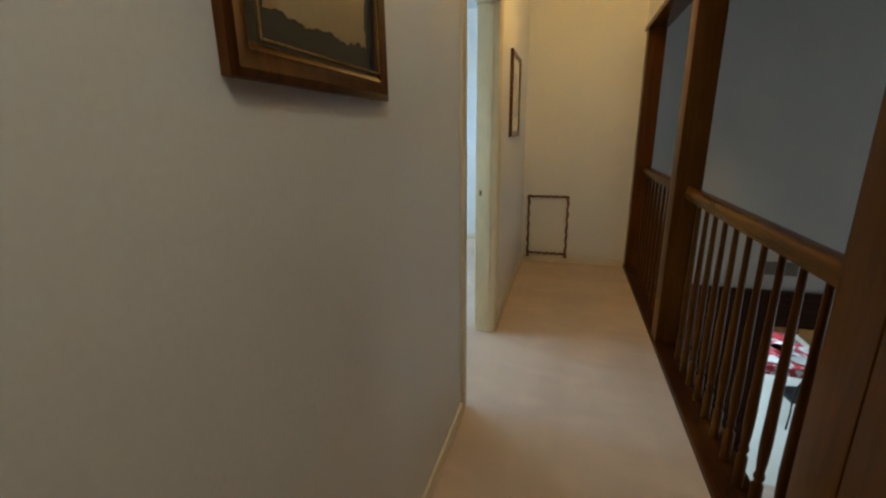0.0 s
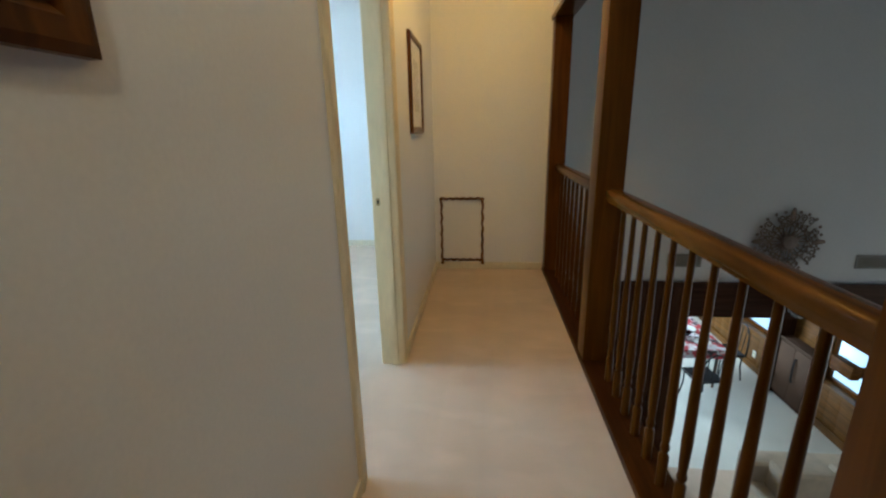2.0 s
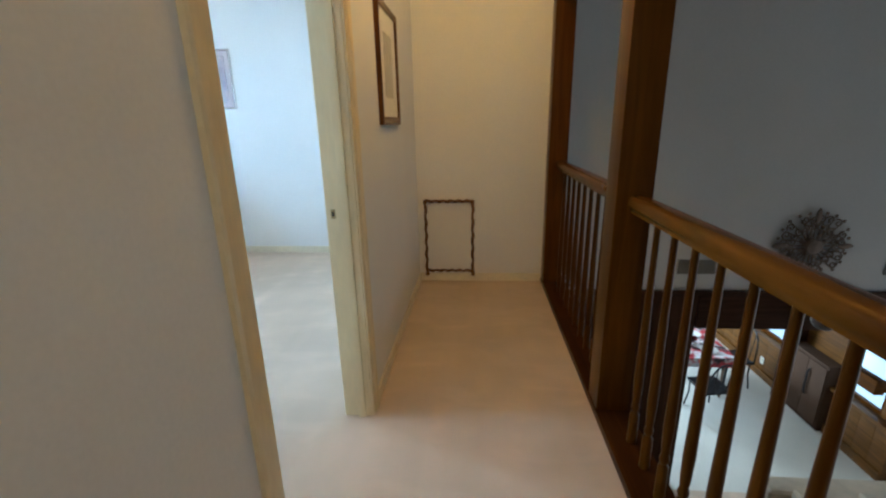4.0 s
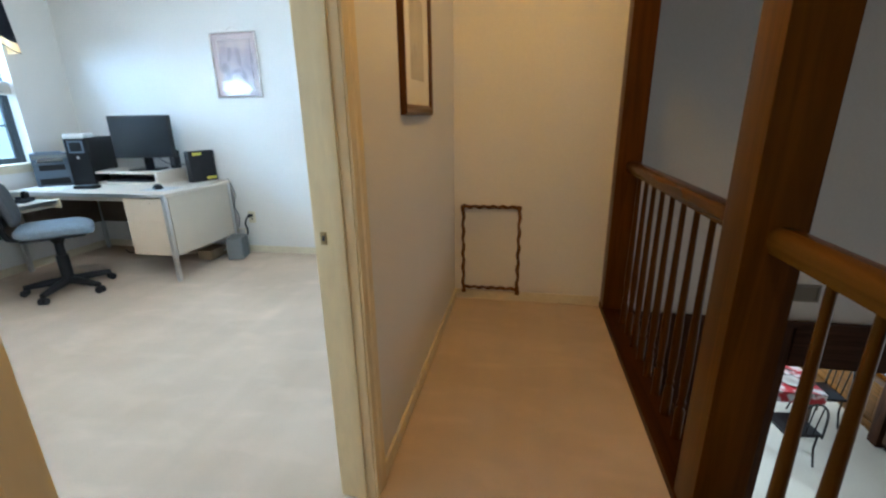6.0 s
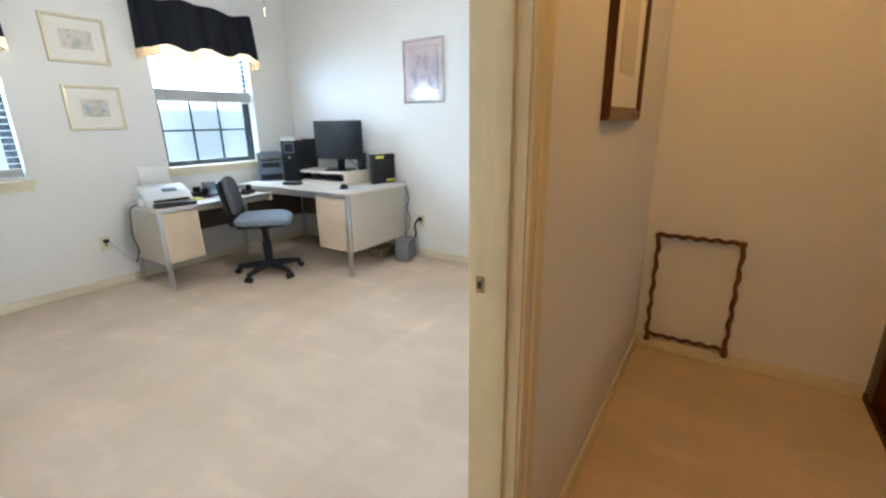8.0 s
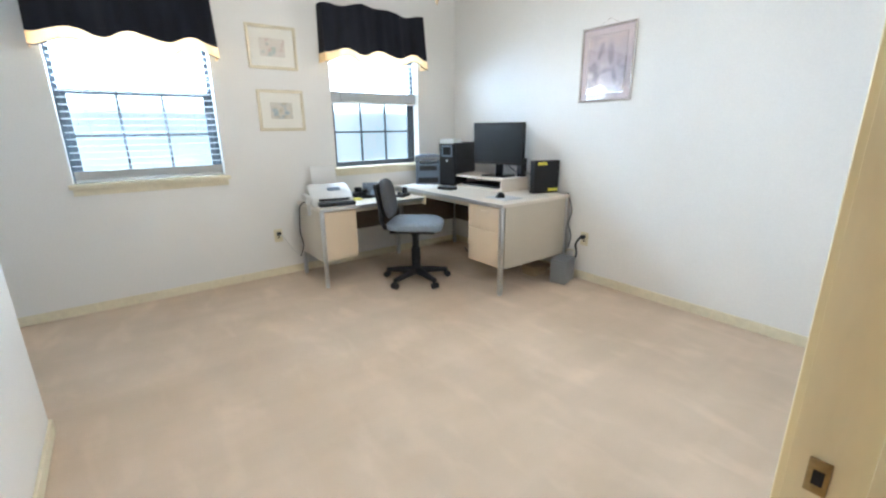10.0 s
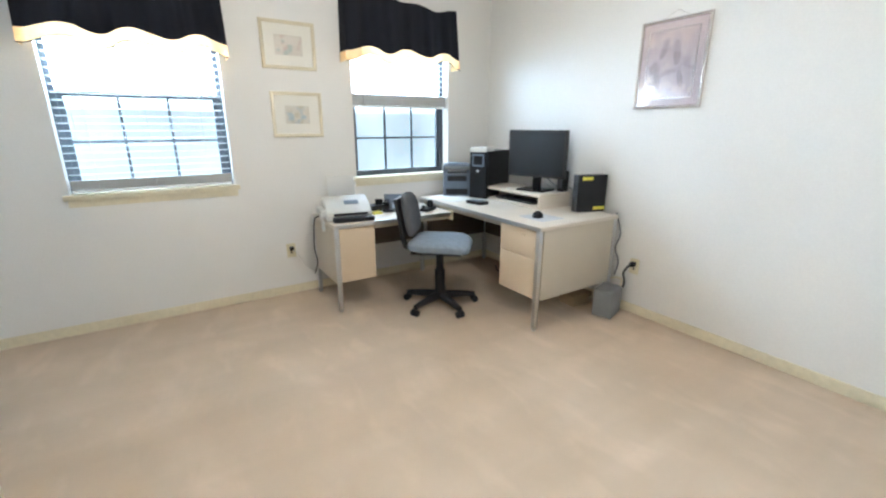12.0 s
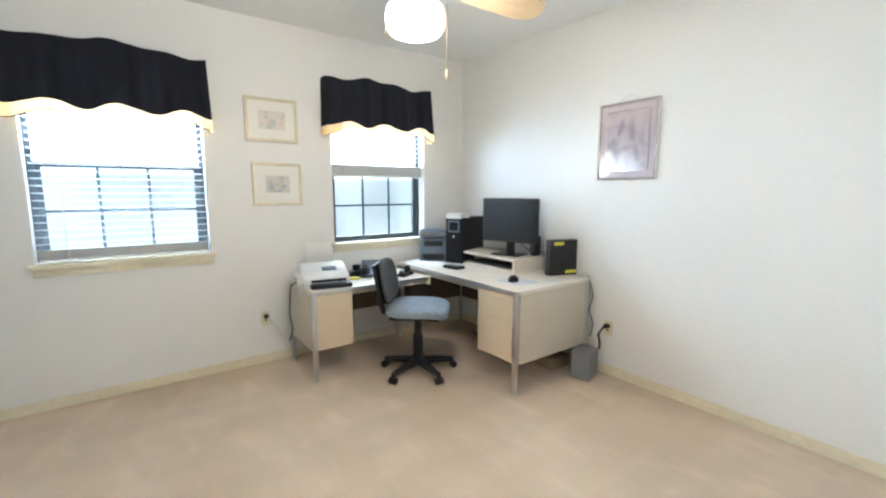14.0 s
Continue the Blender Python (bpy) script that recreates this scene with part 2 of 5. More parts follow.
MAT_BOARD = material("cream_mat_board", (0.78, 0.745, 0.66), 0.6, vary=0.02, bump=0.04)
MAUVE_MAT = material("mauve_mat_board", (0.50, 0.40, 0.39), 0.55, vary=0.03, bump=0.02)
BRASS = material("aged_brass", (0.35, 0.25, 0.12), 0.35, metal=1.0, vary=0.15, bump=0.1)
IVORY = material("ivory_plastic", (0.70, 0.63, 0.44), 0.4, vary=0.03, bump=0.03)
IRON = material("bronzed_iron", (0.15, 0.105, 0.075), 0.55, metal=0.5, vary=0.2, scale=20, bump=0.2)
VENT = material("taupe_vent_metal", (0.20, 0.175, 0.14), 0.5, vary=0.05, bump=0.05)
SOFA = material("tan_upholstery", (0.60, 0.50, 0.36), 0.85, vary=0.08, scale=8, fine=300, bump=0.4, depth=0.003)
RED_CLOTH = picture("red_white_tablecloth", (0.50, 0.03, 0.045), [(0.78, 0.78, 0.80), (0.78, 0.78, 0.80), (0.05, 0.03, 0.04)], 6.5, 0.7)
BLACK_IRON = material("black_iron", (0.012, 0.012, 0.013), 0.5, metal=0.3, vary=0.15, bump=0.1)
APPLIANCE = material("dark_appliance", (0.060, 0.027, 0.008), 0.85, vary=0.08, bump=0.04)
BLADE = material("pale_maple_blade", (0.62, 0.47, 0.28), 0.4, vary=0.06, scale=3, fine=40, bump=0.05, stretch=(6, 0.6, 6))
WHITE_ENAMEL = material("white_enamel", (0.78, 0.77, 0.74), 0.3, vary=0.02, bump=0.02)
OPAL = glowing("lit_opal_glass", (1.0, 0.95, 0.86), 9.0)
CLEAR = glass("clear_glass")
SMOKY = glass("smoky_plastic", 0.35, (0.90, 0.89, 0.87))
ART_HALL = picture("faded_botanical_print", (0.50, 0.42, 0.29), [(0.24, 0.21, 0.17), (0.34, 0.29, 0.20)], 7.0)
ART_DARK = picture("old_map_print", (0.38, 0.28, 0.13), [(0.33, 0.22, 0.09), (0.29, 0.19, 0.09)], 5.0)
for dull in (BLACK, BLACK_GLOSS, GREY_PLASTIC):
    dull.node_tree.nodes["Principled BSDF"].inputs["Specular IOR Level"].default_value = 0.22
ART_DARK.node_tree.nodes["Principled BSDF"].inputs["Coat Weight"].default_value = 0.05
ART_NAVY = material("navy_mat_board", (0.010, 0.012, 0.014), 0.6, vary=0.2, bump=0.1)
ART_A = picture("pale_flower_print", (0.66, 0.60, 0.52), [(0.55, 0.42, 0.36), (0.42, 0.45, 0.40)], 16.0)
ART_B = picture("pale_herb_print", (0.64, 0.59, 0.50), [(0.36, 0.42, 0.44), (0.52, 0.46, 0.34)], 18.0)
ART_MV = picture("mauve_tulip_print", (0.46, 0.37, 0.365), [(0.30, 0.245, 0.25), (0.52, 0.41, 0.38)], 7.0)
GRASS = material("lawn_green", (0.07, 0.10, 0.035), 0.95, vary=0.3, scale=1.5, fine=30)


# ---- mesh helpers ----
def box(bm, x0, x1, y0, y1, z0, z1, bevel=0.0, segments=2):
    """A box, edges rounded by bevel metres."""
    v = [bm.verts.new((x, y, z)) for x in (x0, x1) for y in (y0, y1) for z in (z0, z1)]
    faces = [bm.faces.new([v[i] for i in f]) for f in
             ((0, 1, 3, 2), (4, 6, 7, 5), (0, 4, 5, 1), (2, 3, 7, 6), (0, 2, 6, 4), (1, 5, 7, 3))]
    if bevel:
        edges = list({e for f in faces for e in f.edges})
        bmesh.ops.bevel(bm, geom=edges, offset=bevel, segments=segments, profile=0.7, affect="EDGES", clamp_overlap=True)
    return bm


def tube(bm, points, radii, sides=12, cap=True):
    """A round bar along points; radii one number or one for each point."""
    if not hasattr(radii, "__len__"):
        radii = [radii] * len(points)
    pts = [Vector(p) for p in points]
    rings = []
    side = None
    for i, p in enumerate(pts):
        way = (pts[min(i + 1, len(pts) - 1)] - pts[max(i - 1, 0)]).normalized()
        if side is None:
            side = way.orthogonal().normalized()
        side = (side - way * side.dot(way)).normalized()
        up = way.cross(side)
        rings.append([bm.verts.new(p + radii[i] * (math.cos(a) * side + math.sin(a) * up))
                      for a in (2 * math.pi * k / sides for k in range(sides))])
    for a, b in zip(rings, rings[1:]):
        for k in range(sides):
            bm.faces.new((a[k], a[(k + 1) % sides], b[(k + 1) % sides], b[k]))
    if cap:
        bm.faces.new(rings[0][::-1])
        bm.faces.new(rings[-1])
    return bm


def lathe(bm, profile, centre=(0, 0), sides=24):
    """A turned shape about a vertical axis; profile: (radius, z) from bottom to top."""
    return tube(bm, [(centre[0], centre[1], z) for _, z in profile], [max(r, 0.0005) for r, _ in profile], sides)


def prism(bm, outline, lo, hi, axis="x"):
    """An outline of (a, b) pairs drawn out along an axis."""
    def at(a, b, c):
        return {"x": (c, a, b), "y": (a, c, b), "z": (a, b, c)}[axis]
    first = [bm.verts.new(at(a, b, lo)) for a, b in outline]
    last = [bm.verts.new(at(a, b, hi)) for a, b in outline]
    bm.faces.new(first)
    bm.faces.new(last[::-1])
    for i in range(len(outline)):
        j = (i + 1) % len(outline)
        bm.faces.new((first[j], first[i], last[i], last[j]))
    return bm


def chain(ob):
    m = ob.matrix_basis.copy()
    while ob.parent:
        ob = ob.parent
        m = ob.matrix_basis @ m
    return m


def mesh_of(name, bm, mat, smooth=True):
    bmesh.ops.recalc_face_normals(bm, faces=bm.faces)
    me = bpy.data.meshes.new(name)
    bm.to_mesh(me)
    bm.free()
    me.materials.append(mat)
    if smooth:
        me.shade_smooth()
        me.set_sharp_from_angle(angle=radians(35))
    return me


def part(name, bm, mat, parent, label="", local=False):
    """One mesh under a thing or part. The bmesh is in world metres unless local."""
    me = mesh_of(name, bm, mat)
    if not local:
        me.transform(chain(parent).inverted())
    ob = new(name, me)
    ob.parent = parent
    return tagged(ob, label) if label else ob


def thing(name, m, label, category, group="", kind=""):
    ob = new(name)
    ob.empty_display_size = 0.05
    ob.matrix_basis = m if isinstance(m, Matrix) else Matrix.Translation(m)
    return tagged(ob, label, category, group, kind)


def solid(name, bm, mat, label, category, kind="", group=""):
    """A thing of one mesh, in world metres."""
    return tagged(new(name, mesh_of(name, bm, mat)), label, category, group, kind)


def structure(name, bm, mat, label, category):
    return solid(name, bm, mat, label, category, "structure")


B = bmesh.new

# ---- the upstairs shell ----
WX, FY = -4.0, 2.67          # window wall, far office wall
HY, HX = 1.838, 1.03         # end of the hall, edge of the landing
TOP = 2.72                   # office ceiling
LOW = -2.95                  # downstairs floor
DOOR_Y0, DOOR_Y1, DOOR_Z = -0.825, 0.025, 2.06

bm = box(B(), -0.06, HX, -4.6, HY, -0.28, 0.0)
structure("floor_hall", bm, CARPET, "beige carpet on the upstairs landing", "floor")
bm = box(B(), WX, -0.06, -2.6, FY, -0.28, 0.0)
structure("floor_office", bm, CARPET, "beige carpet with vacuum marks in the office", "floor")

bm = B()
box(bm, -0.12, 0, -4.6, DOOR_Y0 - 0.02, 0, TOP)
box(bm, -0.12, 0, DOOR_Y1 + 0.02, FY, 0, TOP)
box(bm, -0.12, 0, DOOR_Y0 - 0.02, DOOR_Y1 + 0.02, DOOR_Z + 0.02, TOP)
structure("wall_hall_west", bm, WALL, "off-white painted wall with an open doorway", "wall")
bm = box(B(), 0, 1.18, HY, 2.72, LOW, 3.2)
structure("wall_hall_end", bm, WALL, "off-white painted wall closing the landing", "wall")
bm = box(B(), -0.12, 1.18, -4.72, -4.6, LOW, 3.2)
structure("wall_hall_south", bm, WALL, "off-white painted wall at the landing's start", "wall")
bm = box(B(), -0.12, HX, -4.6, HY, TOP, TOP + 0.1)
structure("ceiling_hall", bm, CEILING, "off-white landing ceiling", "ceiling")
bm = box(B(), HX, 1.18, -4.6, HY, 2.215, 3.2)
structure("wall_over_rail", bm, WALL, "off-white wall above the landing's opening", "wall")
bm = box(B(), HX, 1.18, -4.6, -1.74, 0.0355, 2.188)
structure("wall_landing_east", bm, WOOD_UP, "brown-stained wood panel beside the railing", "wall")

bm = box(B(), WX, -0.12, FY, FY + 0.12, 0, TOP)
structure("wall_office_far", bm, WALL, "off-white painted office wall", "wall")
bm = box(B(), -2.40, -0.12, -2.6, -0.912, 0, TOP)
structure("wall_closet", bm, WALL, "off-white closet wall beside the office door", "wall")
bm = box(B(), WX, -2.40, -2.72, -2.6, 0, TOP)
structure("wall_office_south", bm, WALL, "off-white painted office wall", "wall")
bm = box(B(), WX, -0.12, -2.6, FY, TOP, TOP + 0.1)
structure("ceiling_office", bm, CEILING, "off-white office ceiling", "ceiling")

W1 = (-0.738, 0.238)
W2 = (1.217, 2.178)
WZ0, WZ1, WMID = 0.945, 2.22, 1.58
WT = 0.15
bm = B()
ys = [-2.72, W1[0], W1[1], W2[0], W2[1], FY + 0.12]
for i in range(5):
    if i in (1, 3):
        box(bm, WX - WT, WX, ys[i], ys[i + 1], -0.3, WZ0)
        box(bm, WX - WT, WX, ys[i], ys[i + 1], WZ1, TOP)
    else:
        box(bm, WX - WT, WX, ys[i], ys[i + 1], -0.3, TOP)
structure("wall_windows", bm, WALL, "off-white painted wall with two windows", "wall")


def skirting(name, x0, x1, y0, y1):
    structure(name, box(B(), x0, x1, y0, y1, 0, 0.07, 0.004), BASE, "cream-painted low baseboard along the carpet", "baseboard")


skirting("baseboard_hall_west", 0, 0.012, 0.112, HY)
skirting("baseboard_hall_near", 0, 0.012, -4.6, -0.912)
skirting("baseboard_hall_end", 0.012, HX, HY - 0.012, HY)
skirting("baseboard_far", WX + 0.012, -0.2, FY - 0.012, FY)
skirting("baseboard_window_wall", WX, WX + 0.012, -2.6, FY - 0.012)
skirting("baseboard_closet", -2.40, -0.2, -0.912, -0.900)
skirting("baseboard_closet_side", -2.412, -2.40, -2.6, -0.900)

# door lining and casings
door = thing("door_frame", (-0.06, DOOR_Y1, 0), "cream-painted open door frame with moulded casings", "door frame", kind="structure")
for y0, y1 in ((DOOR_Y1, DOOR_Y1 + 0.02), (DOOR_Y0 - 0.02, DOOR_Y0)):
    part("jamb", box(B(), -0.122, 0.002, y0, y1, 0, DOOR_Z + 0.02, 0.002), TRIM, door)
part("head", box(B(), -0.122, 0.002, DOOR_Y0, DOOR_Y1, DOOR_Z, DOOR_Z + 0.02, 0.002), TRIM, door)
for y0, y1 in ((DOOR_Y1 - 0.012, DOOR_Y1), (DOOR_Y0, DOOR_Y0 + 0.012)):
    part("stop", box(B(), -0.062, -0.027, y0, y1, 0, DOOR_Z, 0.003), TRIM, door)
part("stop", box(B(), -0.062, -0.027, DOOR_Y0 + 0.012, DOOR_Y1 - 0.012, DOOR_Z - 0.012, DOOR_Z, 0.003), TRIM, door)


def casing(x, out, y, way):
    """Moulded upright casing: thick outside, thin towards the opening."""
    prof = [(0, 0), (0, 0.009), (0.006, 0.011), (0.036, 0.010), (0.042, 0.015), (0.070, 0.017), (0.078, 0.012), (0.078, 0)]
    bm = prism(B(), [(x + out * d, y + way * w) for w, d in prof], 0, DOOR_Z + 0.078, "z")
    part("casing", bm, TRIM, door)


for x, out in ((0.0, 1), (-0.12, -1)):
    casing(x, out, DOOR_Y1 + 0.006, 1)
    casing(x, out, DOOR_Y0 - 0.006, -1)
    hi = x + out * 0.015
    part("head_casing", box(B(), min(x, hi), max(x, hi), DOOR_Y0, DOOR_Y1, DOOR_Z + 0.005, DOOR_Z + 0.078, 0.003), TRIM, door)
strike = part("strike_plate", box(B(), -0.106, -0.088, DOOR_Y1 - 0.003, DOOR_Y1 + 0.001, 0.946, 0.984, 0.001), BRASS, door, "aged brass strike plate")
part("latch_hole", box(B(), -0.101, -0.092, DOOR_Y1 - 0.0045, DOOR_Y1 - 0.003, 0.957, 0.973), BLACK, strike)

# ---- railing ----
railing = thing("railing", (1.11, 0, 0), "brown-stained wooden railing with turned balusters and tall posts", "railing", kind="structure")


def post(y0, y1):
    part("post", box(B(), 1.035, 1.178, y0, y1, 0.0, 2.19, 0.006), WOOD_UP, railing)


post(0.075, 0.215)
post(1.722, HY)
post(-1.725, -1.560)
part("lining", box(B(), HX - 0.004, 1.184, -4.6, HY, 2.19, 2.215, 0.003), WOOD_RUN, railing)
part("lining_trim", box(B(), HX - 0.012, HX - 0.004, -4.6, HY, 2.185, 2.225, 0.002), WOOD_RUN, railing)
part("fascia", box(B(), HX, 1.185, -4.6, HY, -0.30, 0.035, 0.004), WOOD_EDGE, railing)
RAIL_PROFILE = [(-0.032, 0.0), (-0.033, 0.012), (-0.037, 0.018), (-0.039, 0.026), (-0.039, 0.046), (-0.035, 0.056), (-0.025, 0.063), (-0.009, 0.067),
                (0.009, 0.067), (0.025, 0.063), (0.035, 0.056), (0.039, 0.046), (0.039, 0.026), (0.037, 0.018), (0.033, 0.012), (0.032, 0.0)]
for y0, y1 in ((-1.560, 0.075), (0.215, 1.722)):
    part("handrail", prism(B(), [(1.125 + a, 0.958 + b) for a, b in RAIL_PROFILE], y0, y1, "y"), WOOD_RUN, railing)
BAL = [(0.019, 0.0), (0.019, 0.13), (0.012, 0.145), (0.018, 0.165), (0.013, 0.185), (0.016, 0.22), (0.0185, 0.30),
       (0.016, 0.50), (0.013, 0.72), (0.0115, 0.90), (0.0115, 0.925)]
bal_bm = lathe(B(), BAL, sides=12)
bal_mesh = mesh_of("baluster", bal_bm, WOOD_UP)
for start, count, step in ((-1.509, 11, 0.1385), (0.345, 9, 0.146)):
    for k in range(count):
        ob = new("baluster", bal_mesh)
        ob.parent = railing
        ob.matrix_basis = Matrix.Translation((1.125 - 1.11, start + step * k, 0.035))

# ---- great room and dining room below ----
structure("floor_great_room", box(B(), 1.18, 9.0, -6.0, 2.64, LOW - 0.2, LOW), CARPET, "beige carpet in the great room", "floor")
structure("floor_dining", box(B(), 1.18, 9.0, 2.64, 7.5, LOW - 0.2, LOW), VINYL, "cream vinyl floor in the dining area", "floor")
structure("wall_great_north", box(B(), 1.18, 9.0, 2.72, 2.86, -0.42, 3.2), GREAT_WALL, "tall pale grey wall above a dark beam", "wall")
structure("beam", box(B(), 2.82, 9.0, 2.69, 2.87, -0.85, -0.42, 0.01), WOOD_BEAM, "dark-stained wooden beam over the wide opening", "beam")
structure("beam_trim", box(B(), 1.18, 9.0, 2.67, 2.69, -0.47, -0.415, 0.004), WOOD_BEAM, "dark wooden ledge along the beam", "trim")
panel = thing("wall_panelling", (2.0, 2.76, LOW), "dark-stained vertical board panelling", "wall", kind="structure")
for k in range(11):
    part("board", box(B(), 1.18 + 0.149 * k, 1.18 + 0.149 * k + 0.146, 2.70, 2.86, LOW, -0.42, 0.004), WOOD_DARK, panel)
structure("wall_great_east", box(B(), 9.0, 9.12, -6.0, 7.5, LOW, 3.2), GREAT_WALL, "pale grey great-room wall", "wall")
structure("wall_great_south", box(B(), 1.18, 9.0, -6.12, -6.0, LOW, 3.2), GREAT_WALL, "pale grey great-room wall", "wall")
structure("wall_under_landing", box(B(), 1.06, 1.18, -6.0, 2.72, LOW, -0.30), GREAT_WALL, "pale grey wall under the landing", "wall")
structure("ceiling_great_room", box(B(), 1.18, 9.0, -6.0, 2.72, 3.2, 3.3), CEILING, "white great-room ceiling", "ceiling")
structure("ceiling_dining", box(B(), 1.18, 5.5, 2.87, 7.5, -0.44, -0.34), CEILING, "white dining-area ceiling", "ceiling")
structure("wall_dining_far", box(B(), 1.18, 5.5, 7.5, 7.6, LOW, -0.34), WOOD_GOLD, "golden wood dining-area wall", "wall")
structure("wall_dining_west", box(B(), 1.06, 1.18, 2.86, 7.5, LOW, -0.34), WOOD_DARK, "dark wood dining-area wall", "wall")
bm = B()
for y0, y1, spans in ((2.87, 3.16, ((LOW, -0.44),)), (3.16, 3.74, ((LOW, -2.23), (-1.34, -0.44))), (3.74, 4.70, ((LOW, -0.44),)),
                      (4.70, 5.85, ((LOW, -2.23), (-1.30, -0.44))), (5.85, 7.5, ((LOW, -0.44),))):
    for z0, z1 in spans:
        box(bm, 5.40, 5.50, y0, y1, z0, z1)
structure("wall_dining_east", bm, WOOD_GOLD, "golden wood wall with two bright windows", "wall")
PALE_SKY = glowing("bright_outdoors", (0.80, 0.90, 0.97), 1.1)
structure("backdrop_dining", box(B(), 6.2, 6.22, 2.9, 7.0, LOW, -0.5), PALE_SKY, "bright overcast daylight outside the dining windows", "backdrop")


def dining_window(y0, y1, z0, z1):
    w = thing("window_dining", (5.45, (y0 + y1) / 2, z0), "bright dining-area window in a dark wood frame", "window", kind="structure")
    for a, b, c, d in ((y0, y0 + 0.04, z0, z1), (y1 - 0.04, y1, z0, z1), (y0 + 0.04, y1 - 0.04, z0, z0 + 0.05), (y0 + 0.04, y1 - 0.04, z1 - 0.04, z1)):
        part("frame", box(B(), 5.42, 5.47, a, b, c, d, 0.004), WOOD_UP, w)


dining_window(3.16, 3.74, -2.23, -1.34)
dining_window(4.70, 5.85, -2.23, -1.30)


def wainscot(y0, y1, boards):
    """Golden boards under a window, with a cap rail and a paler baseboard."""
    w = thing("wall_wainscot", (5.4, (y0 + y1) / 2, LOW), "golden oak board wainscot under the dining window", "wall", kind="structure")
    step = (y1 - y0) / boards
    for k in range(boards):
        part("board", box(B(), 5.33, 5.40, y0 + step * k, y0 + step * (k + 1) - 0.004, LOW + 0.13, -2.27, 0.004), WOOD_GOLD, w)
    part("baseboard", box(B(), 5.30, 5.40, y0, y1, LOW, LOW + 0.13, 0.006), WOOD_GOLD, w)
    part("cap_rail", box(B(), 5.27, 5.40, y0, y1, -2.27, -2.225, 0.008), WOOD_GOLD, w)
    return w


wainscot(4.62, 6.8, 9)
wainscot(2.89, 3.76, 4)
structure("dining_post", box(B(), 5.16, 5.395, 4.46, 4.615, LOW, -0.445, 0.008), WOOD_DARK, "dark-stained square wooden post beside the cabinet", "post")
plate = thing("wall_outlet", pose(5.327, 5.17, -2.66, 0, 0, -90), "small white wall outlet on the golden boards", "outlet")
part("plate", box(B(), -0.04, 0.04, -0.008, 0.0, -0.06, 0.06, 0.003), WHITE_ENAMEL, plate, local=True)
for z in (-0.022, 0.022):
    part("socket", box(B(), -0.018, 0.018, -0.011, -0.008, z - 0.015, z + 0.015, 0.002), IVORY, plate, local=True)
tall_cabinet = thing("dark_cabinet", (5.3, 4.1, LOW), "tall dark brown cabinet with a long handle", "cabinet")
part("body", box(B(), 5.22, 5.395, 3.77, 4.455, LOW + 0.07, -1.955, 0.008), APPLIANCE, tall_cabinet)
part("toe_board", box(B(), 5.25, 5.395, 3.78, 4.45, LOW, LOW + 0.07), WOOD_DARK, tall_cabinet)
part("top", box(B(), 5.19, 5.395, 3.765, 4.458, -1.955, -1.925, 0.006), APPLIANCE, tall_cabinet)
for y0, y1 in ((3.785, 4.105), (4.112, 4.44)):
    d = part("door", box(B(), 5.20, 5.22, y0, y1, LOW + 0.09, -1.98, 0.006), APPLIANCE, tall_cabinet)
    if y0 < 4:
        part("handle", tube(B(), [(5.195, 4.05, -2.52), (5.175, 4.05, -2.48), (5.175, 4.05, -2.16), (5.195, 4.05, -2.12)], 0.012, 8), BLACK, d)
rail = thing("wooden_rail", (5.05, 3.0, -1.76), "orange-stained wooden rail standing off the window wall", "rail")
part("bar", box(B(), 4.99, 5.10, 2.90, 3.24, -1.76, -1.58, 0.012), WOOD_RUN, rail)
part("bracket", box(B(), 5.10, 5.40, 2.92, 2.96, -1.74, -1.60, 0.004), WOOD_RUN, rail)

table = thing("dining_table", (3.95, 4.85, LOW), "dining table under a red and white cloth", "table")
part("tabletop", box(B(), 3.45, 4.40, 4.45, 5.75, -2.245, -2.215, 0.01), WOOD_DARK, table)
for x in (3.52, 4.33):
    for y in (4.52, 5.68):
        part("leg", tube(B(), [(x, y, LOW), (x, y, -2.245)], [0.02, 0.03], 10), IRON, table)
bm = B()
box(bm, 3.42, 4.43, 4.42, 5.78, -2.214, -2.206, 0.003)
box(bm, 3.42, 4.43, 4.415, 4.42, -2.36, -2.208)
box(bm, 4.43, 4.435, 4.42, 5.78, -2.36, -2.208)
solid("tablecloth", bm, RED_CLOTH, "red and white patterned tablecloth hanging over the table", "tablecloth")
for k, (x, y) in enumerate(((3.72, 4.62), (4.14, 4.66), (3.72, 5.15), (4.14, 5.2))):
    bm = lathe(B(), [(0.06, -2.206), (0.11, -2.198), (0.135, -2.184), (0.132, -2.182), (0.10, -2.195), (0.02, -2.199)], (x, y), 24)
    solid("plate", bm, WHITE_ENAMEL, "white round dinner plate on the patterned cloth", "plate", group="plates on the table")
bowl = lathe(B(), [(0.05, -2.206), (0.055, -2.19), (0.11, -2.13), (0.13, -2.10), (0.124, -2.10), (0.10, -2.13), (0.01, -2.17)], (3.93, 4.9), 24)
solid("bowl", bowl, RED_CLOTH, "red patterned serving bowl on the table", "bowl")


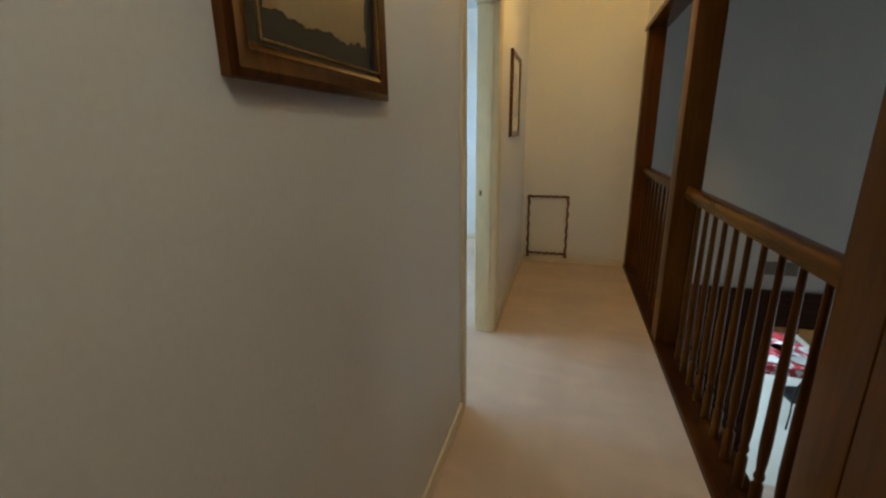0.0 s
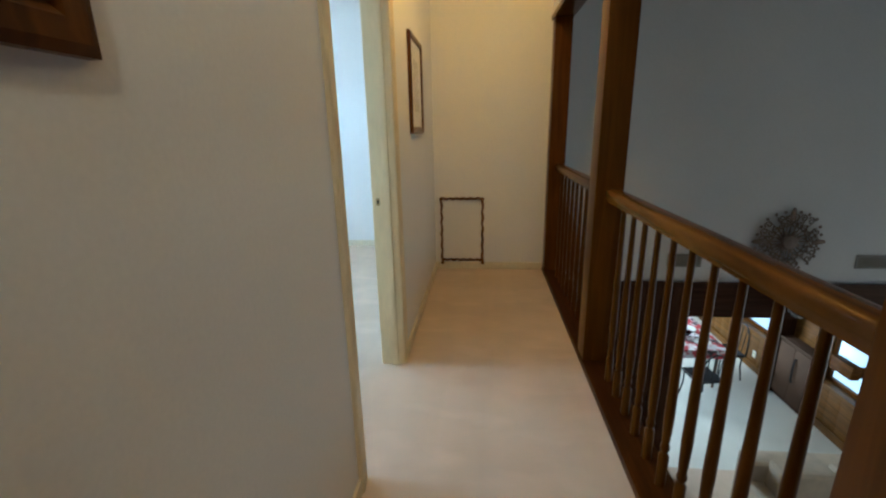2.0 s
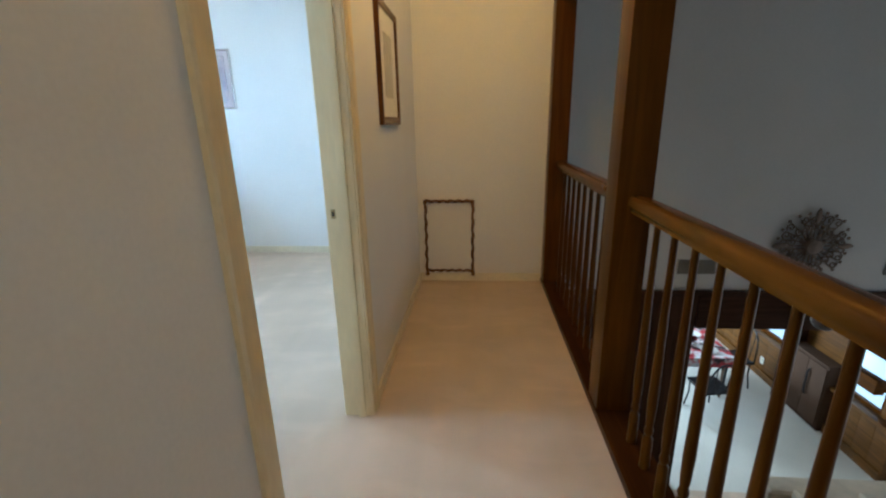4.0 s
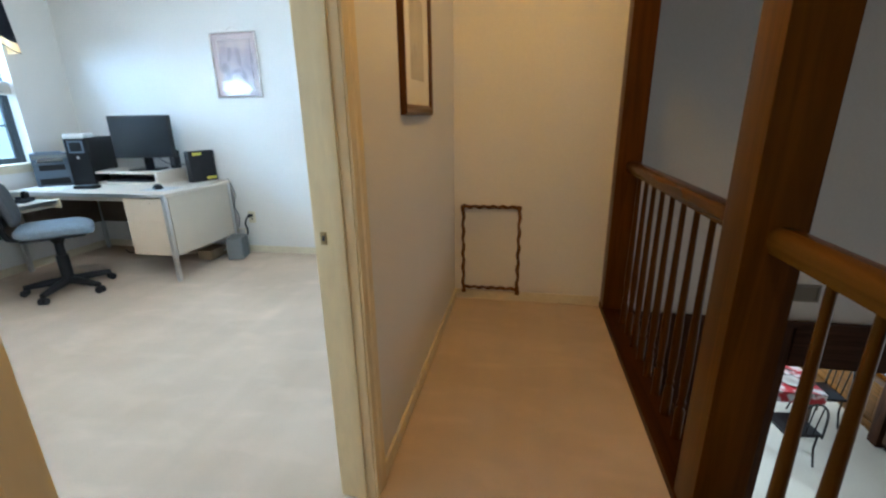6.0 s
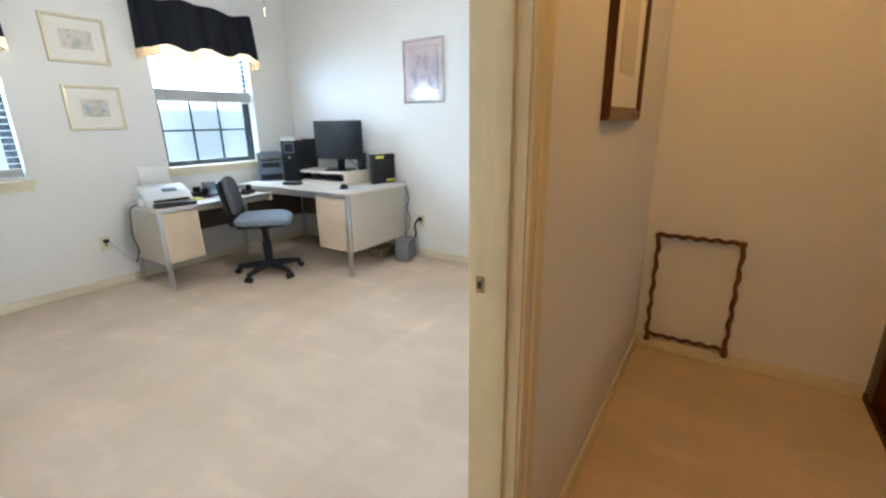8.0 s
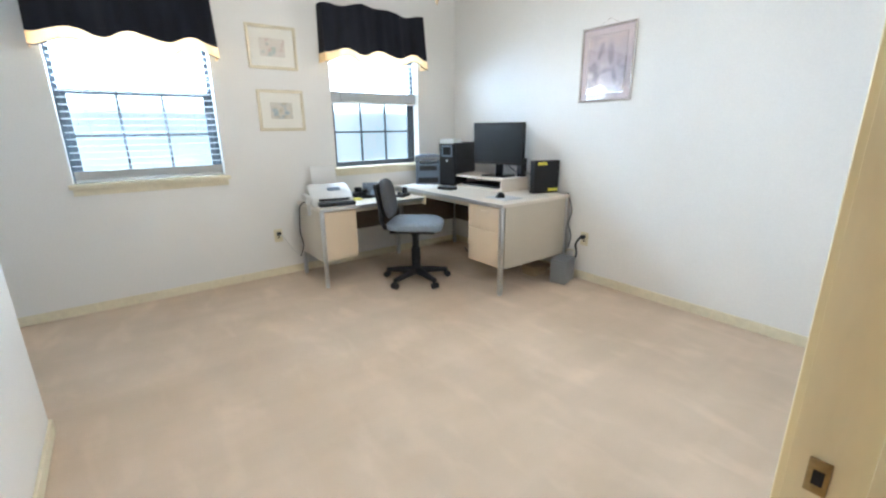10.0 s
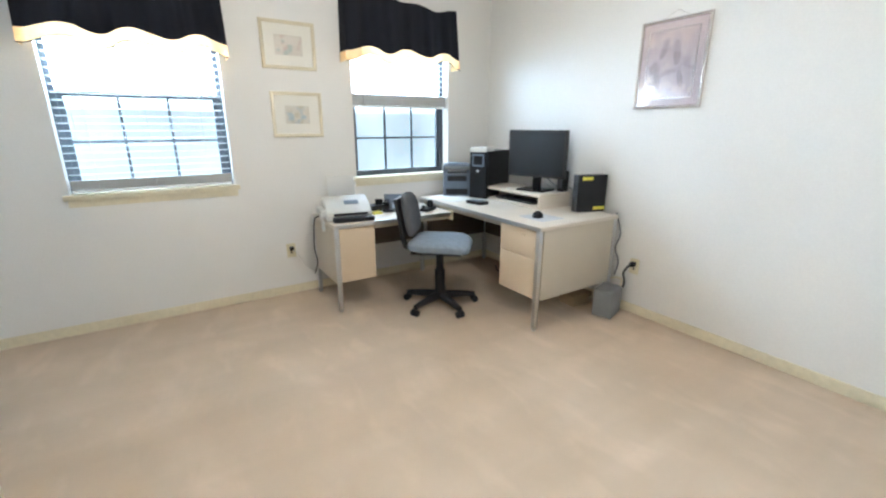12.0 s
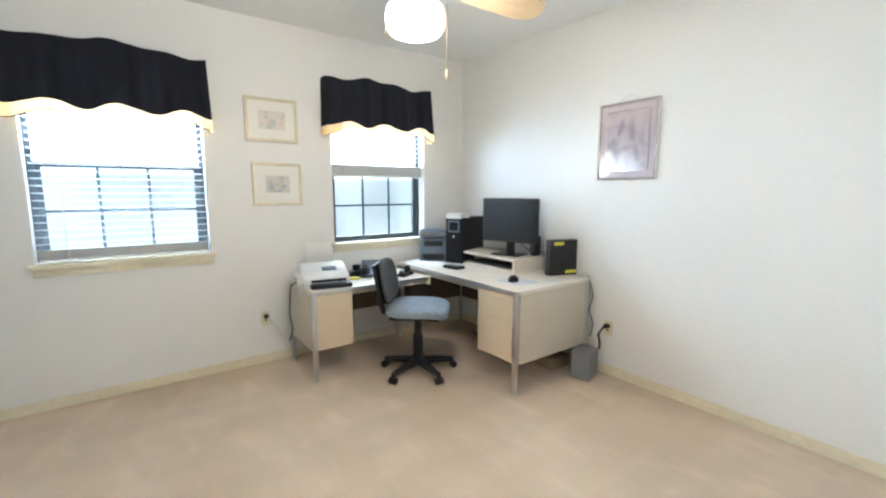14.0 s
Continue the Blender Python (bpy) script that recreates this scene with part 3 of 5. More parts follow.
def dining_chair(m):
    c = thing("dining_chair", m, "black wrought-iron dining chair with a curved back", "chair", "chairs round the table")
    part("seat", box(B(), -0.21, 0.21, -0.2, 0.22, 0.44, 0.485, 0.018), BLACK, c, local=True)
    for x in (-0.18, 0.18):
        for y in (-0.17, 0.19):
            part("leg", tube(B(), [(x * 1.12, y * 1.15, 0), (x * 0.95, y, 0.25), (x, y, 0.44)], 0.012, 8), BLACK_IRON, c, local=True)
    part("back_frame", tube(B(), [(0.20 * math.cos(a), -0.21 - 0.05 * math.sin(a), 0.44 + 0.52 * math.sin(a) ** 0.6)
                                  for a in (math.pi * k / 14 for k in range(15))], 0.013, 8), BLACK_IRON, c, local=True)
    for x in (-0.09, 0.0, 0.09):
        part("spindle", tube(B(), [(x, -0.2, 0.47), (x * 1.2, -0.24, 0.92)], 0.008, 8), BLACK_IRON, c, local=True)
    return c


chair = dining_chair(pose(3.93, 4.12, LOW, 0, 0, 8))
copy_thing(chair, pose(4.70, 4.95, LOW, 0, 0, 95))

sofa = thing("sofa", (4.2, 1.6, LOW), "tan upholstered sofa seen from behind", "sofa")
part("back", box(B(), 3.28, 5.3, 1.82, 2.05, LOW + 0.08, -2.12, 0.06, 3), SOFA, sofa)
part("base", box(B(), 3.32, 5.26, 1.0, 1.82, LOW + 0.08, LOW + 0.3, 0.04, 3), SOFA, sofa)
for k in range(3):
    part("seat_cushion", box(B(), 3.44 + 0.57 * k, 4.0 + 0.57 * k, 1.0, 1.80, LOW + 0.3, LOW + 0.46, 0.05, 3), SOFA, sofa)
    part("back_cushion", box(B(), 3.44 + 0.57 * k, 4.0 + 0.57 * k, 1.58, 1.81, LOW + 0.47, -2.04, 0.07, 3), SOFA, sofa)
for x in (3.28, 5.12):
    part("arm", box(B(), x, x + 0.18, 0.98, 1.82, LOW + 0.08, LOW + 0.62, 0.05, 3), SOFA, sofa)
for x in (3.36, 5.2):
    for y in (1.06, 1.98):
        part("foot", lathe(B(), [(0.02, LOW), (0.03, LOW + 0.08)], (x, y), 10), WOOD_DARK, sofa)


def medallion(cx, cz):
    """Scrollwork disc: a rosette, four long leaves and fans of curls between them."""
    t = thing("wall_medallion", (cx, 2.71, cz), "round bronzed iron scrollwork wall medallion", "wall decoration")

    def at(r, a, d=0.0):
        return (cx + r * math.cos(a), 2.69 - d, cz + r * math.sin(a))

    def curl(r, a, size, turn, start):
        """A spiral of a given size about a point of the disc."""
        x, _, z = at(r, a)
        return [(x + size * (1 - 0.055 * j) * math.cos(start + turn * 0.55 * j), 2.685 - 0.0005 * j,
                 z + size * (1 - 0.055 * j) * math.sin(start + turn * 0.55 * j)) for j in range(15)]

    part("hub", lathe(B(), [(0.002, 0), (0.06, 0.004), (0.088, 0.012), (0.07, 0.03), (0.03, 0.036), (0.002, 0.038)], sides=24), IRON, t, local=True).matrix_basis = pose(0, -0.035, 0, 90, 0, 0)
    for k in range(8):
        bm = B()
        a = math.pi * (k + 0.5) / 4
        bmesh.ops.create_icosphere(bm, subdivisions=2, radius=0.04, matrix=Matrix.Translation(at(0.095, a, 0.01)) @ pose(0, 0, 0, 0, -math.degrees(a), 0) @ Matrix.Diagonal((1.0, 0.25, 0.6, 1)))
        part("petal", bm, IRON, t)
    for k in range(4):
        a = math.pi * k / 2
        part("spoke", tube(B(), [at(0.06, a), at(0.30, a)], [0.009, 0.006], 6), IRON, t)
        bm = B()
        bmesh.ops.create_icosphere(bm, subdivisions=2, radius=0.07, matrix=Matrix.Translation(at(0.305, a, 0.008)) @ pose(0, 0, 0, 0, -math.degrees(a), 0) @ Matrix.Diagonal((1.15, 0.16, 0.42, 1)))
        part("leaf", bm, IRON, t)
        for off in (-0.55, -0.28, 0.0, 0.28, 0.55):
            b = a + math.pi / 4 + off
            part("stem", tube(B(), [at(0.07, a + math.pi / 4 + off * 0.5), at(0.18, b - 0.06), at(0.33 - abs(off) * 0.06, b)], [0.008, 0.007, 0.006], 6), IRON, t)
            s = 1 if off >= 0 else -1
            part("scroll", tube(B(), curl(0.20, b, 0.042, s, b), 0.0085, 6), IRON, t)
            part("scroll", tube(B(), curl(0.30 - abs(off) * 0.05, b + 0.10 * s, 0.040, -s, b + 1.5), 0.0085, 6), IRON, t)
            bm = B()
            bmesh.ops.create_icosphere(bm, subdivisions=1, radius=0.020, matrix=Matrix.Translation(at(0.352 - abs(off) * 0.03, b)) @ Matrix.Diagonal((1, 0.4, 1, 1)))
            part("bud", bm, IRON, t)


medallion(3.80, 0.07)


def wall_vent(x0, x1, z0, z1):
    v = thing("wall_vent", ((x0 + x1) / 2, 2.715, z0), "taupe metal return-air vent with slats", "vent", "vents in the tall wall")
    for a, b, c, d in ((x0, x1, z0, z0 + 0.018), (x0, x1, z1 - 0.018, z1), (x0, x0 + 0.018, z0 + 0.018, z1 - 0.018), (x1 - 0.018, x1, z0 + 0.018, z1 - 0.018)):
        part("frame", box(B(), a, b, 2.708, 2.72, c, d, 0.002), VENT, v)
    n = 8
    for k in range(n):
        z = z0 + 0.024 + (z1 - z0 - 0.048) * k / (n - 1)
        part("slat", prism(B(), [(2.710, z - 0.006), (2.712, z - 0.007), (2.719, z + 0.006), (2.717, z + 0.007)], x0 + 0.018, x1 - 0.018, "x"), VENT, v)
    part("backing", box(B(), x0 + 0.018, x1 - 0.018, 2.7185, 2.7198, z0 + 0.018, z1 - 0.018), WOOD_DARK, v)


wall_vent(2.57, 2.94, -0.24, -0.085)
wall_vent(4.56, 4.95, -0.24, -0.085)

globe = thing("pendant_light", (3.98, 2.60, -0.42), "clear glass globe light on a dark bracket", "light")
bm = B()
bmesh.ops.create_uvsphere(bm, u_segments=24, v_segments=16, radius=0.115, matrix=Matrix.Translation((3.98, 2.55, -0.66)))
part("globe", bm, CLEAR, globe)
part("bracket", tube(B(), [(3.98, 2.69, -0.50), (3.98, 2.60, -0.48), (3.98, 2.55, -0.50), (3.98, 2.55, -0.56)], 0.012, 8), IRON, globe)
part("socket", lathe(B(), [(0.02, -0.61), (0.03, -0.58), (0.02, -0.55)], (3.98, 2.55), 12), BRASS, globe)

# ---- outdoors beyond the office windows ----
structure("ground", box(B(), -400, WX - WT - 0.02, -400, 400, -3.4, -3.2), GRASS, "green lawn below the office windows", "ground")


# self-lit sheet standing in for sky light; emission rises steeply with height
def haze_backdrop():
    m = bpy.data.materials.new("glowing_distance")
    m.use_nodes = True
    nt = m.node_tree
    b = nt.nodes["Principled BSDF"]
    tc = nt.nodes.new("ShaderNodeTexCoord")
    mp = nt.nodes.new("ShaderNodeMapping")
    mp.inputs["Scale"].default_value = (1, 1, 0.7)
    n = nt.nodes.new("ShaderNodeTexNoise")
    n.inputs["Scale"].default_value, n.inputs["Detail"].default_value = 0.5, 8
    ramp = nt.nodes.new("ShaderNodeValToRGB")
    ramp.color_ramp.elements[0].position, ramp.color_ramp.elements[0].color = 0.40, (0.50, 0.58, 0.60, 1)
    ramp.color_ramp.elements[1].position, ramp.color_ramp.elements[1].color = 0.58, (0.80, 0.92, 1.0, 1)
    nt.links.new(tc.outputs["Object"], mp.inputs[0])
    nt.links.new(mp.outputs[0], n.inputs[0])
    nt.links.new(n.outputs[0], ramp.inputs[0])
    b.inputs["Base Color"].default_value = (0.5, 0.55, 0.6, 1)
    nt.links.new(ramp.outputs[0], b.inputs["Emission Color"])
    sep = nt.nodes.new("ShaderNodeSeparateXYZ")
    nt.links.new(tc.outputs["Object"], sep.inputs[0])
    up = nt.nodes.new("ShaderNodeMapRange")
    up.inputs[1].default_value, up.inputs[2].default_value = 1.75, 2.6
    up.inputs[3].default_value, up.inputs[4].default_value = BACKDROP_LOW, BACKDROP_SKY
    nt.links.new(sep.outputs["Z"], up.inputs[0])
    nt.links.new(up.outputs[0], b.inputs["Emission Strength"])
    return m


structure("backdrop", box(B(), -13.1, -13.0, -14, 18, -3.2, 9), haze_backdrop(), "glowing sheet of pale hazy trees and sky outside the office windows", "backdrop")

# ---- windows ----
XF = WX - 0.10


def office_window(name, y0, y1):
    w = thing(name, (WX, (y0 + y1) / 2, WZ0), "dark bronze double-hung window with divided lower sash", "window", kind="structure")
    for a, b, c, d in ((y0, y0 + 0.035, WZ0, WZ1), (y1 - 0.035, y1, WZ0, WZ1), (y0 + 0.035, y1 - 0.035, WZ0, WZ0 + 0.05), (y0 + 0.035, y1 - 0.035, WZ1 - 0.035, WZ1)):
        part("window_frame", box(B(), XF - 0.05, XF, a, b, c, d, 0.003), BRONZE, w)
    for a, b in ((y0 + 0.035, y0 + 0.065), (y1 - 0.065, y1 - 0.035)):
        part("sash_stile", box(B(), XF - 0.042, XF - 0.012, a, b, WZ0 + 0.05, WMID - 0.018, 0.003), BRONZE, w)
    part("meeting_rail", box(B(), XF - 0.04, XF - 0.005, y0 + 0.035, y1 - 0.035, WMID - 0.018, WMID + 0.018, 0.003), BRONZE, w)
    cols, rows = 3, 2
    ya, yb = y0 + 0.065, y1 - 0.065
    for z0, z1 in ((WZ0 + 0.05, WMID - 0.018), (WMID + 0.018, WZ1 - 0.035)):
        for k in range(1, cols if z0 < WMID else 1):
            y = ya + (yb - ya) * k / cols
            part("muntin", box(B(), XF - 0.030, XF - 0.012, y - 0.009, y + 0.009, z0, z1, 0.002), BRONZE, w)
        z = (z0 + z1) / 2
        if z0 < WMID:
            part("muntin", box(B(), XF - 0.028, XF - 0.014, ya, yb, z - 0.009, z + 0.009, 0.002), BRONZE, w)
        p = part("pane", box(B(), XF - 0.023, XF - 0.019, ya, yb, z0, z1), CLEAR, w)
        p.visible_shadow = False
    part("window_sill", box(B(), WX - 0.095, WX + 0.035, y0 - 0.03, y1 + 0.03, WZ0 - 0.028, WZ0 + 0.004, 0.006), BASE, w)
    part("apron", box(B(), WX, WX + 0.014, y0 - 0.012, y1 + 0.012, WZ0 - 0.075, WZ0 - 0.028, 0.003), BASE, w)


office_window("window_1", *W1)
office_window("window_2", *W2)


def blind(y0, y1, low, spread, step, label):
    """White two-inch blind: slats spread down to a height, the rest stacked above the bottom rail."""
    b = thing("window_blind", (WX - 0.045, (y0 + y1) / 2, low), label, "blind", "blinds in the windows")
    part("headrail", box(B(), WX - 0.08, WX - 0.02, y0 + 0.012, y1 - 0.012, WZ1 - 0.05, WZ1 - 0.002, 0.004), SLAT, b)
    part("bottom_rail", box(B(), WX - 0.075, WX - 0.025, y0 + 0.015, y1 - 0.015, low, low + 0.02, 0.006), SLAT, b)
    sm = B()
    wide = y1 - y0 - 0.03
    prism(sm, [(-0.025, -0.0055), (-0.012, 0.0005), (0.0, 0.003), (0.012, 0.0045), (0.025, 0.0045),
               (0.025, 0.0065), (0.0, 0.005), (-0.012, 0.0025), (-0.025, -0.0035)], -wide / 2, wide / 2, "y")
    me = mesh_of("slat", sm, SLAT)
    for k in range(len(spread)):
        ob = new("slat", me)
        ob.parent = b
        ob.matrix_basis = pose(0, 0, spread[k] - low, 0, step, 0)
    for y in (y0 + 0.16, (y0 + y1) / 2, y1 - 0.16):
        part("cord", tube(B(), [(WX - 0.019, y, low + 0.01), (WX - 0.019, y, WZ1 - 0.05)], 0.0032, 6), SLAT, b)
    part("wand", tube(B(), [(WX - 0.012, y0 + 0.09, WZ1 - 0.05), (WX - 0.012, y0 + 0.10, max(low, 1.35))], 0.004, 6), CLEAR, b)


n1 = 23
blind(W1[0], W1[1], WZ0 + 0.012, [WZ0 + 0.036 + 0.0042 * k for k in range(13)] + [WZ0 + 0.125 + 0.0465 * k for k in range(n1)], 5, "white two-inch slatted blind lowered with slats open")
blind(W2[0], W2[1], 1.538, [1.562 + 0.0042 * k for k in range(21)] + [1.69 + 0.046 * k for k in range(10)], 15, "white slatted blind raised halfway up the window")


def valance(y0, y1, top, low, waves, seed):
    v = thing("valance", (WX + 0.09, (y0 + y1) / 2, low), "navy cloth valance with scalloped gold border", "valance", "valances over the windows")
    cols = 90
    rng = random.Random(seed)
    ph = [rng.uniform(0, 6.28) for _ in range(5)]

    def place(u, s):
        y = y0 + (y1 - y0) * u + 0.02 * (u - 0.5) * s
        ripple = 0.016 * math.sin(19 * u + ph[0]) + 0.010 * math.sin(37 * u + ph[1]) + 0.006 * math.sin(71 * u + ph[2])
        x = WX + 0.105 + ripple * (0.35 + 0.65 * s) + 0.03 * s - 0.012 * (1 - s)
        end = top + 0.018 * math.sin(8 * u + ph[3]) + 0.009 * math.sin(21 * u + ph[4])
        bottom = low + 0.062 * (0.5 + 0.5 * math.cos(2 * math.pi * (waves * u + 0.45))) + 0.004 * math.sin(31 * u)
        return Vector((x, y, end + (bottom - end) * s))

    def sheet(s0, s1, rows, out):
        bm = B()
        grid = []
        for side in (0, 1):
            grid.append([[bm.verts.new(place(c / cols, s0 + (s1 - s0) * r / rows) + Vector((out - 0.004 * side, 0, 0)))
                          for c in range(cols + 1)] for r in range(rows + 1)])
        for side in (0, 1):
            for r in range(rows):
                for c in range(cols):
                    g = grid[side]
                    bm.faces.new((g[r][c], g[r][c + 1], g[r + 1][c + 1], g[r + 1][c]))
        a, b = grid
        for r in (0, rows):
            for c in range(cols):
                bm.faces.new((a[r][c], a[r][c + 1], b[r][c + 1], b[r][c]))
        for c in (0, cols):
            for r in range(rows):
                bm.faces.new((a[r][c], a[r + 1][c], b[r + 1][c], b[r][c]))
        return bm

    part("cloth", sheet(0.0, 0.835, 12, 0.0), NAVY, v)

    def side_return(u, s0, s1):
        """The cloth's end turned back to the wall."""
        bm = B()
        rows = []
        for r in range(7):
            p = place(u, s0 + (s1 - s0) * r / 6)
            rows.append([bm.verts.new((WX + 0.003 + (p.x - 0.007 - WX) * c / 4, p.y + side, p.z)) for side in (-0.002, 0.002) for c in range(5)])
        for q, r in zip(rows, rows[1:]):
            for c in range(4):
                bm.faces.new((q[c], q[c + 1], r[c + 1], r[c]))
                bm.faces.new((q[c + 5], q[c + 6], r[c + 6], r[c + 5]))
            for c in (0, 4):
                bm.faces.new((q[c], q[c + 5], r[c + 5], r[c]))
        for q in (rows[0], rows[-1]):
            for c in range(4):
                bm.faces.new((q[c], q[c + 1], q[c + 6], q[c + 5]))
        return bm

    for u in (0.0, 1.0):
        part("cloth_return", side_return(u, 0.0, 0.835), NAVY, v)
        part("band_return", side_return(u, 0.835, 0.992), GOLD, v)
    part("gold_band", sheet(0.835, 0.992, 3, 0.001), GOLD, v, "gold satin border band")
    part("piping", tube(B(), [place(c / cols, 0.996) for c in range(cols + 1)], 0.0035, 6), NAVY, v, "dark cord along the hem")
    part("rod", tube(B(), [(WX, y0 + 0.03, top - 0.03), (WX + 0.05, y0 + 0.03, top - 0.03), (WX + 0.05, y1 - 0.03, top - 0.03), (WX, y1 - 0.03, top - 0.03)], 0.007, 8), WHITE_ENAMEL, v)


valance(-0.775, 0.275, 2.335, 1.825, 3.0, 3)
valance(1.14, 2.20, 2.362, 1.872, 3.0, 8)


# ---- framed pictures ----
def framed(name, label, face, a0, a1, z0, z1, wide, deep, frame_mat, mats, art, glazed=True):
    """A picture on a wall. face: 'x' + wall place, or 'y' - wall place; mats: (width, material) rings inside the frame."""
    axis, wall, out = face
    p = thing(name, (wall, (a0 + a1) / 2, z0) if axis == "x" else ((a0 + a1) / 2, wall, z0), label, "picture")

    def slab(b0, b1, c0, c1, d0, d1, bevel=0.0):
        lo, hi = sorted((wall + out * d0, wall + out * d1))
        return box(B(), lo, hi, b0, b1, c0, c1, bevel) if axis == "x" else box(B(), b0, b1, lo, hi, c0, c1, bevel)

    prof = [(0, 0.0), (0, deep * 0.75), (wide * 0.25, deep), (wide * 0.55, deep * 0.8), (wide * 0.75, deep * 0.85), (wide, deep * 0.45), (wide, 0.0)]

    def mitred():
        bm = B()
        rings = []
        for w, d in prof:
            c = [(a0 + w, z0 + w), (a1 - w, z0 + w), (a1 - w, z1 - w), (a0 + w, z1 - w)]
            rings.append([bm.verts.new((wall + out * d, a, z) if axis == "x" else (a, wall + out * d, z)) for a, z in c])
        for r, s in zip(rings, rings[1:]):
            for k in range(4):
                bm.faces.new((r[k], r[(k + 1) % 4], s[(k + 1) % 4], s[k]))
        return bm

    part("frame", mitred(), frame_mat, p)
    w = wide * 0.96
    depth = deep * 0.40
    for k, (ring, mat) in enumerate(mats):
        part("mat_board", slab(a0 + w, a1 - w, z0 + w, z1 - w, 0.001, depth - 0.0012 * (len(mats) - k), 0), mat, p)
        w += ring
        depth += 0.0012
    part("print", slab(a0 + w, a1 - w, z0 + w, z1 - w, 0.002, depth, 0), art, p)
    if glazed:
        part("glass", slab(a0 + wide * 0.97, a1 - wide * 0.97, z0 + wide * 0.97, z1 - wide * 0.97, depth + 0.003, depth + 0.005), CLEAR, p).visible_shadow = False
    return p


old = framed("framed_print", "walnut-framed old parchment on a black board", ("x", 0.0, 1), -2.196, -1.688, 1.416, 2.06, 0.050, 0.021, WOOD_FRAME, [], ART_NAVY, False)


def ragged(a0, a1, z0, z1, d0, d1, rough, seed):
    """A thin sheet with a torn edge on the hall's west wall."""
    rng = random.Random(seed)
    corners = [(a0, z0), (a1, z0), (a1, z1), (a0, z1)]
    ring = []
    for k in range(4):
        p, q = Vector(corners[k]), Vector(corners[(k + 1) % 4])
        across = Vector((-(q - p).y, (q - p).x)).normalized()
        for i in range(34):
            wave = 0.5 * math.sin(i * 0.45 + k) if 2 < i < 32 else 0.0
            ring.append(p.lerp(q, i / 34) + across * rough * (rng.uniform(-0.5, 0.5) + wave))
    return prism(B(), [(v.x, v.y) for v in ring], d0, d1, "x")


part("parchment", ragged(-2.110, -1.782, 1.515, 1.955, 0.0080, 0.0092, 0.007, 5), ART_DARK, old)
OLD_INK = material("brown_print_ink", (0.075, 0.045, 0.022), 0.5, vary=0.2, scale=12, bump=0)
part("printed_block", prism(B(), [(-1.995, 1.70), (-1.835, 1.655), (-1.845, 1.72), (-1.84, 1.86), (-2.01, 1.87)], 0.0092, 0.0095, "x"), OLD_INK, old)
GILT = material("gilt_lip", (0.55, 0.33, 0.10), 0.25, metal=0.8, vary=0.1, bump=0.05)
for b0, b1, c0, c1 in ((-2.128, -1.738, 1.469, 1.473), (-2.128, -1.738, 2.007, 2.011), (-2.132, -2.128, 1.469, 2.011), (-1.738, -1.734, 1.469, 2.011)):
    part("gilt_lip", box(B(), 0.012, 0.0175, b0, b1, c0, c1, 0.001), GILT, old)
framed("framed_print", "brown wood framed faded botanical print", ("x", 0.0, 1), 0.558, 1.062, 1.308, 1.906, 0.042, 0.024, WOOD_FRAME, [(0.10, MAT_BOARD)], ART_HALL)
framed("framed_print", "small gilt-framed pale flower print", ("x", WX, 1), 0.525, 0.928, 1.797, 2.135, 0.024, 0.020, PALE_FRAME, [(0.076, MAT_BOARD)], ART_A)
framed("framed_print", "small cream-framed pale herb print", ("x", WX, 1), 0.556, 0.945, 1.297, 1.635, 0.024, 0.020, PALE_FRAME, [(0.079, MAT_BOARD)], ART_B)
mv = framed("framed_print", "silver-framed mauve tulip print under shiny glass", ("y", FY, -1), -2.345, -1.89, 1.492, 2.04, 0.020, 0.02, SILVER, [(0.042, MAUVE_MAT), (0.006, SILVER)], ART_MV)
part("hanging_wire", tube(B(), [(-2.22, FY - 0.006, 2.035), (-2.11, FY - 0.005, 2.085), (-2.02, FY - 0.006, 2.035)], 0.0015, 5), SILVER, mv)
TULIP = material("dusky_tulip_ink", (0.27, 0.215, 0.215), 0.5, vary=0.12, scale=9, bump=0)
for dx, dz, r, lean in ((-0.05, 0.09, 0.040, 18), (0.035, 0.06, 0.048, -6), (0.075, -0.10, 0.036, -14)):
    bm = B()
    bmesh.ops.create_uvsphere(bm, u_segments=16, v_segments=10, radius=1.0,
                              matrix=Matrix.Translation((-2.117 + dx, FY - 0.0102, 1.77 + dz)) @ pose(0, 0, 0, 0, lean, 0) @ Matrix.Diagonal((r * 0.55, 0.0006, r * 1.7, 1)))
    part("printed_flower", bm, TULIP, mv)

# ornate empty frame leaning at the hall's end
orn = thing("ornate_frame", (0.26, HY - 0.04, 0), "empty dark carved wooden frame low on the wall", "frame")


def carved(a, b, out):
    bm = B()
    n = 40
    pts, rad = [], []
    for k in range(n + 1):
        u = k / n
        p = Vector(a).lerp(Vector(b), u)
        wob = 0.0042 * math.sin(u * math.pi * 12)
        pts.append(p + Vector(out) * wob)
        rad.append(0.009 + 0.0035 * abs(math.sin(u * math.pi * 5)) + (0.006 if u < 0.04 or u > 0.96 else 0))
    return tube(bm, pts, rad, 8)


def lean_at(x, z):
    return (x, HY - 0.022, z)


FX0, FX1, FZ0, FZ1 = 0.065, 0.455, 0.056, 0.706
part("bar", carved(lean_at(FX0, FZ0), lean_at(FX0, FZ1), (1, 0, 0)), TWIG, orn)
part("bar", carved(lean_at(FX1, FZ0), lean_at(FX1, FZ1), (1, 0, 0)), TWIG, orn)
part("bar", carved(lean_at(FX0, FZ1 - 0.008), lean_at(FX1, FZ1 - 0.008), (0, 0, 1)), TWIG, orn)
part("bar", carved(lean_at(FX0, 0.098), lean_at(FX1, 0.098), (0, 0, 1)), TWIG, orn)

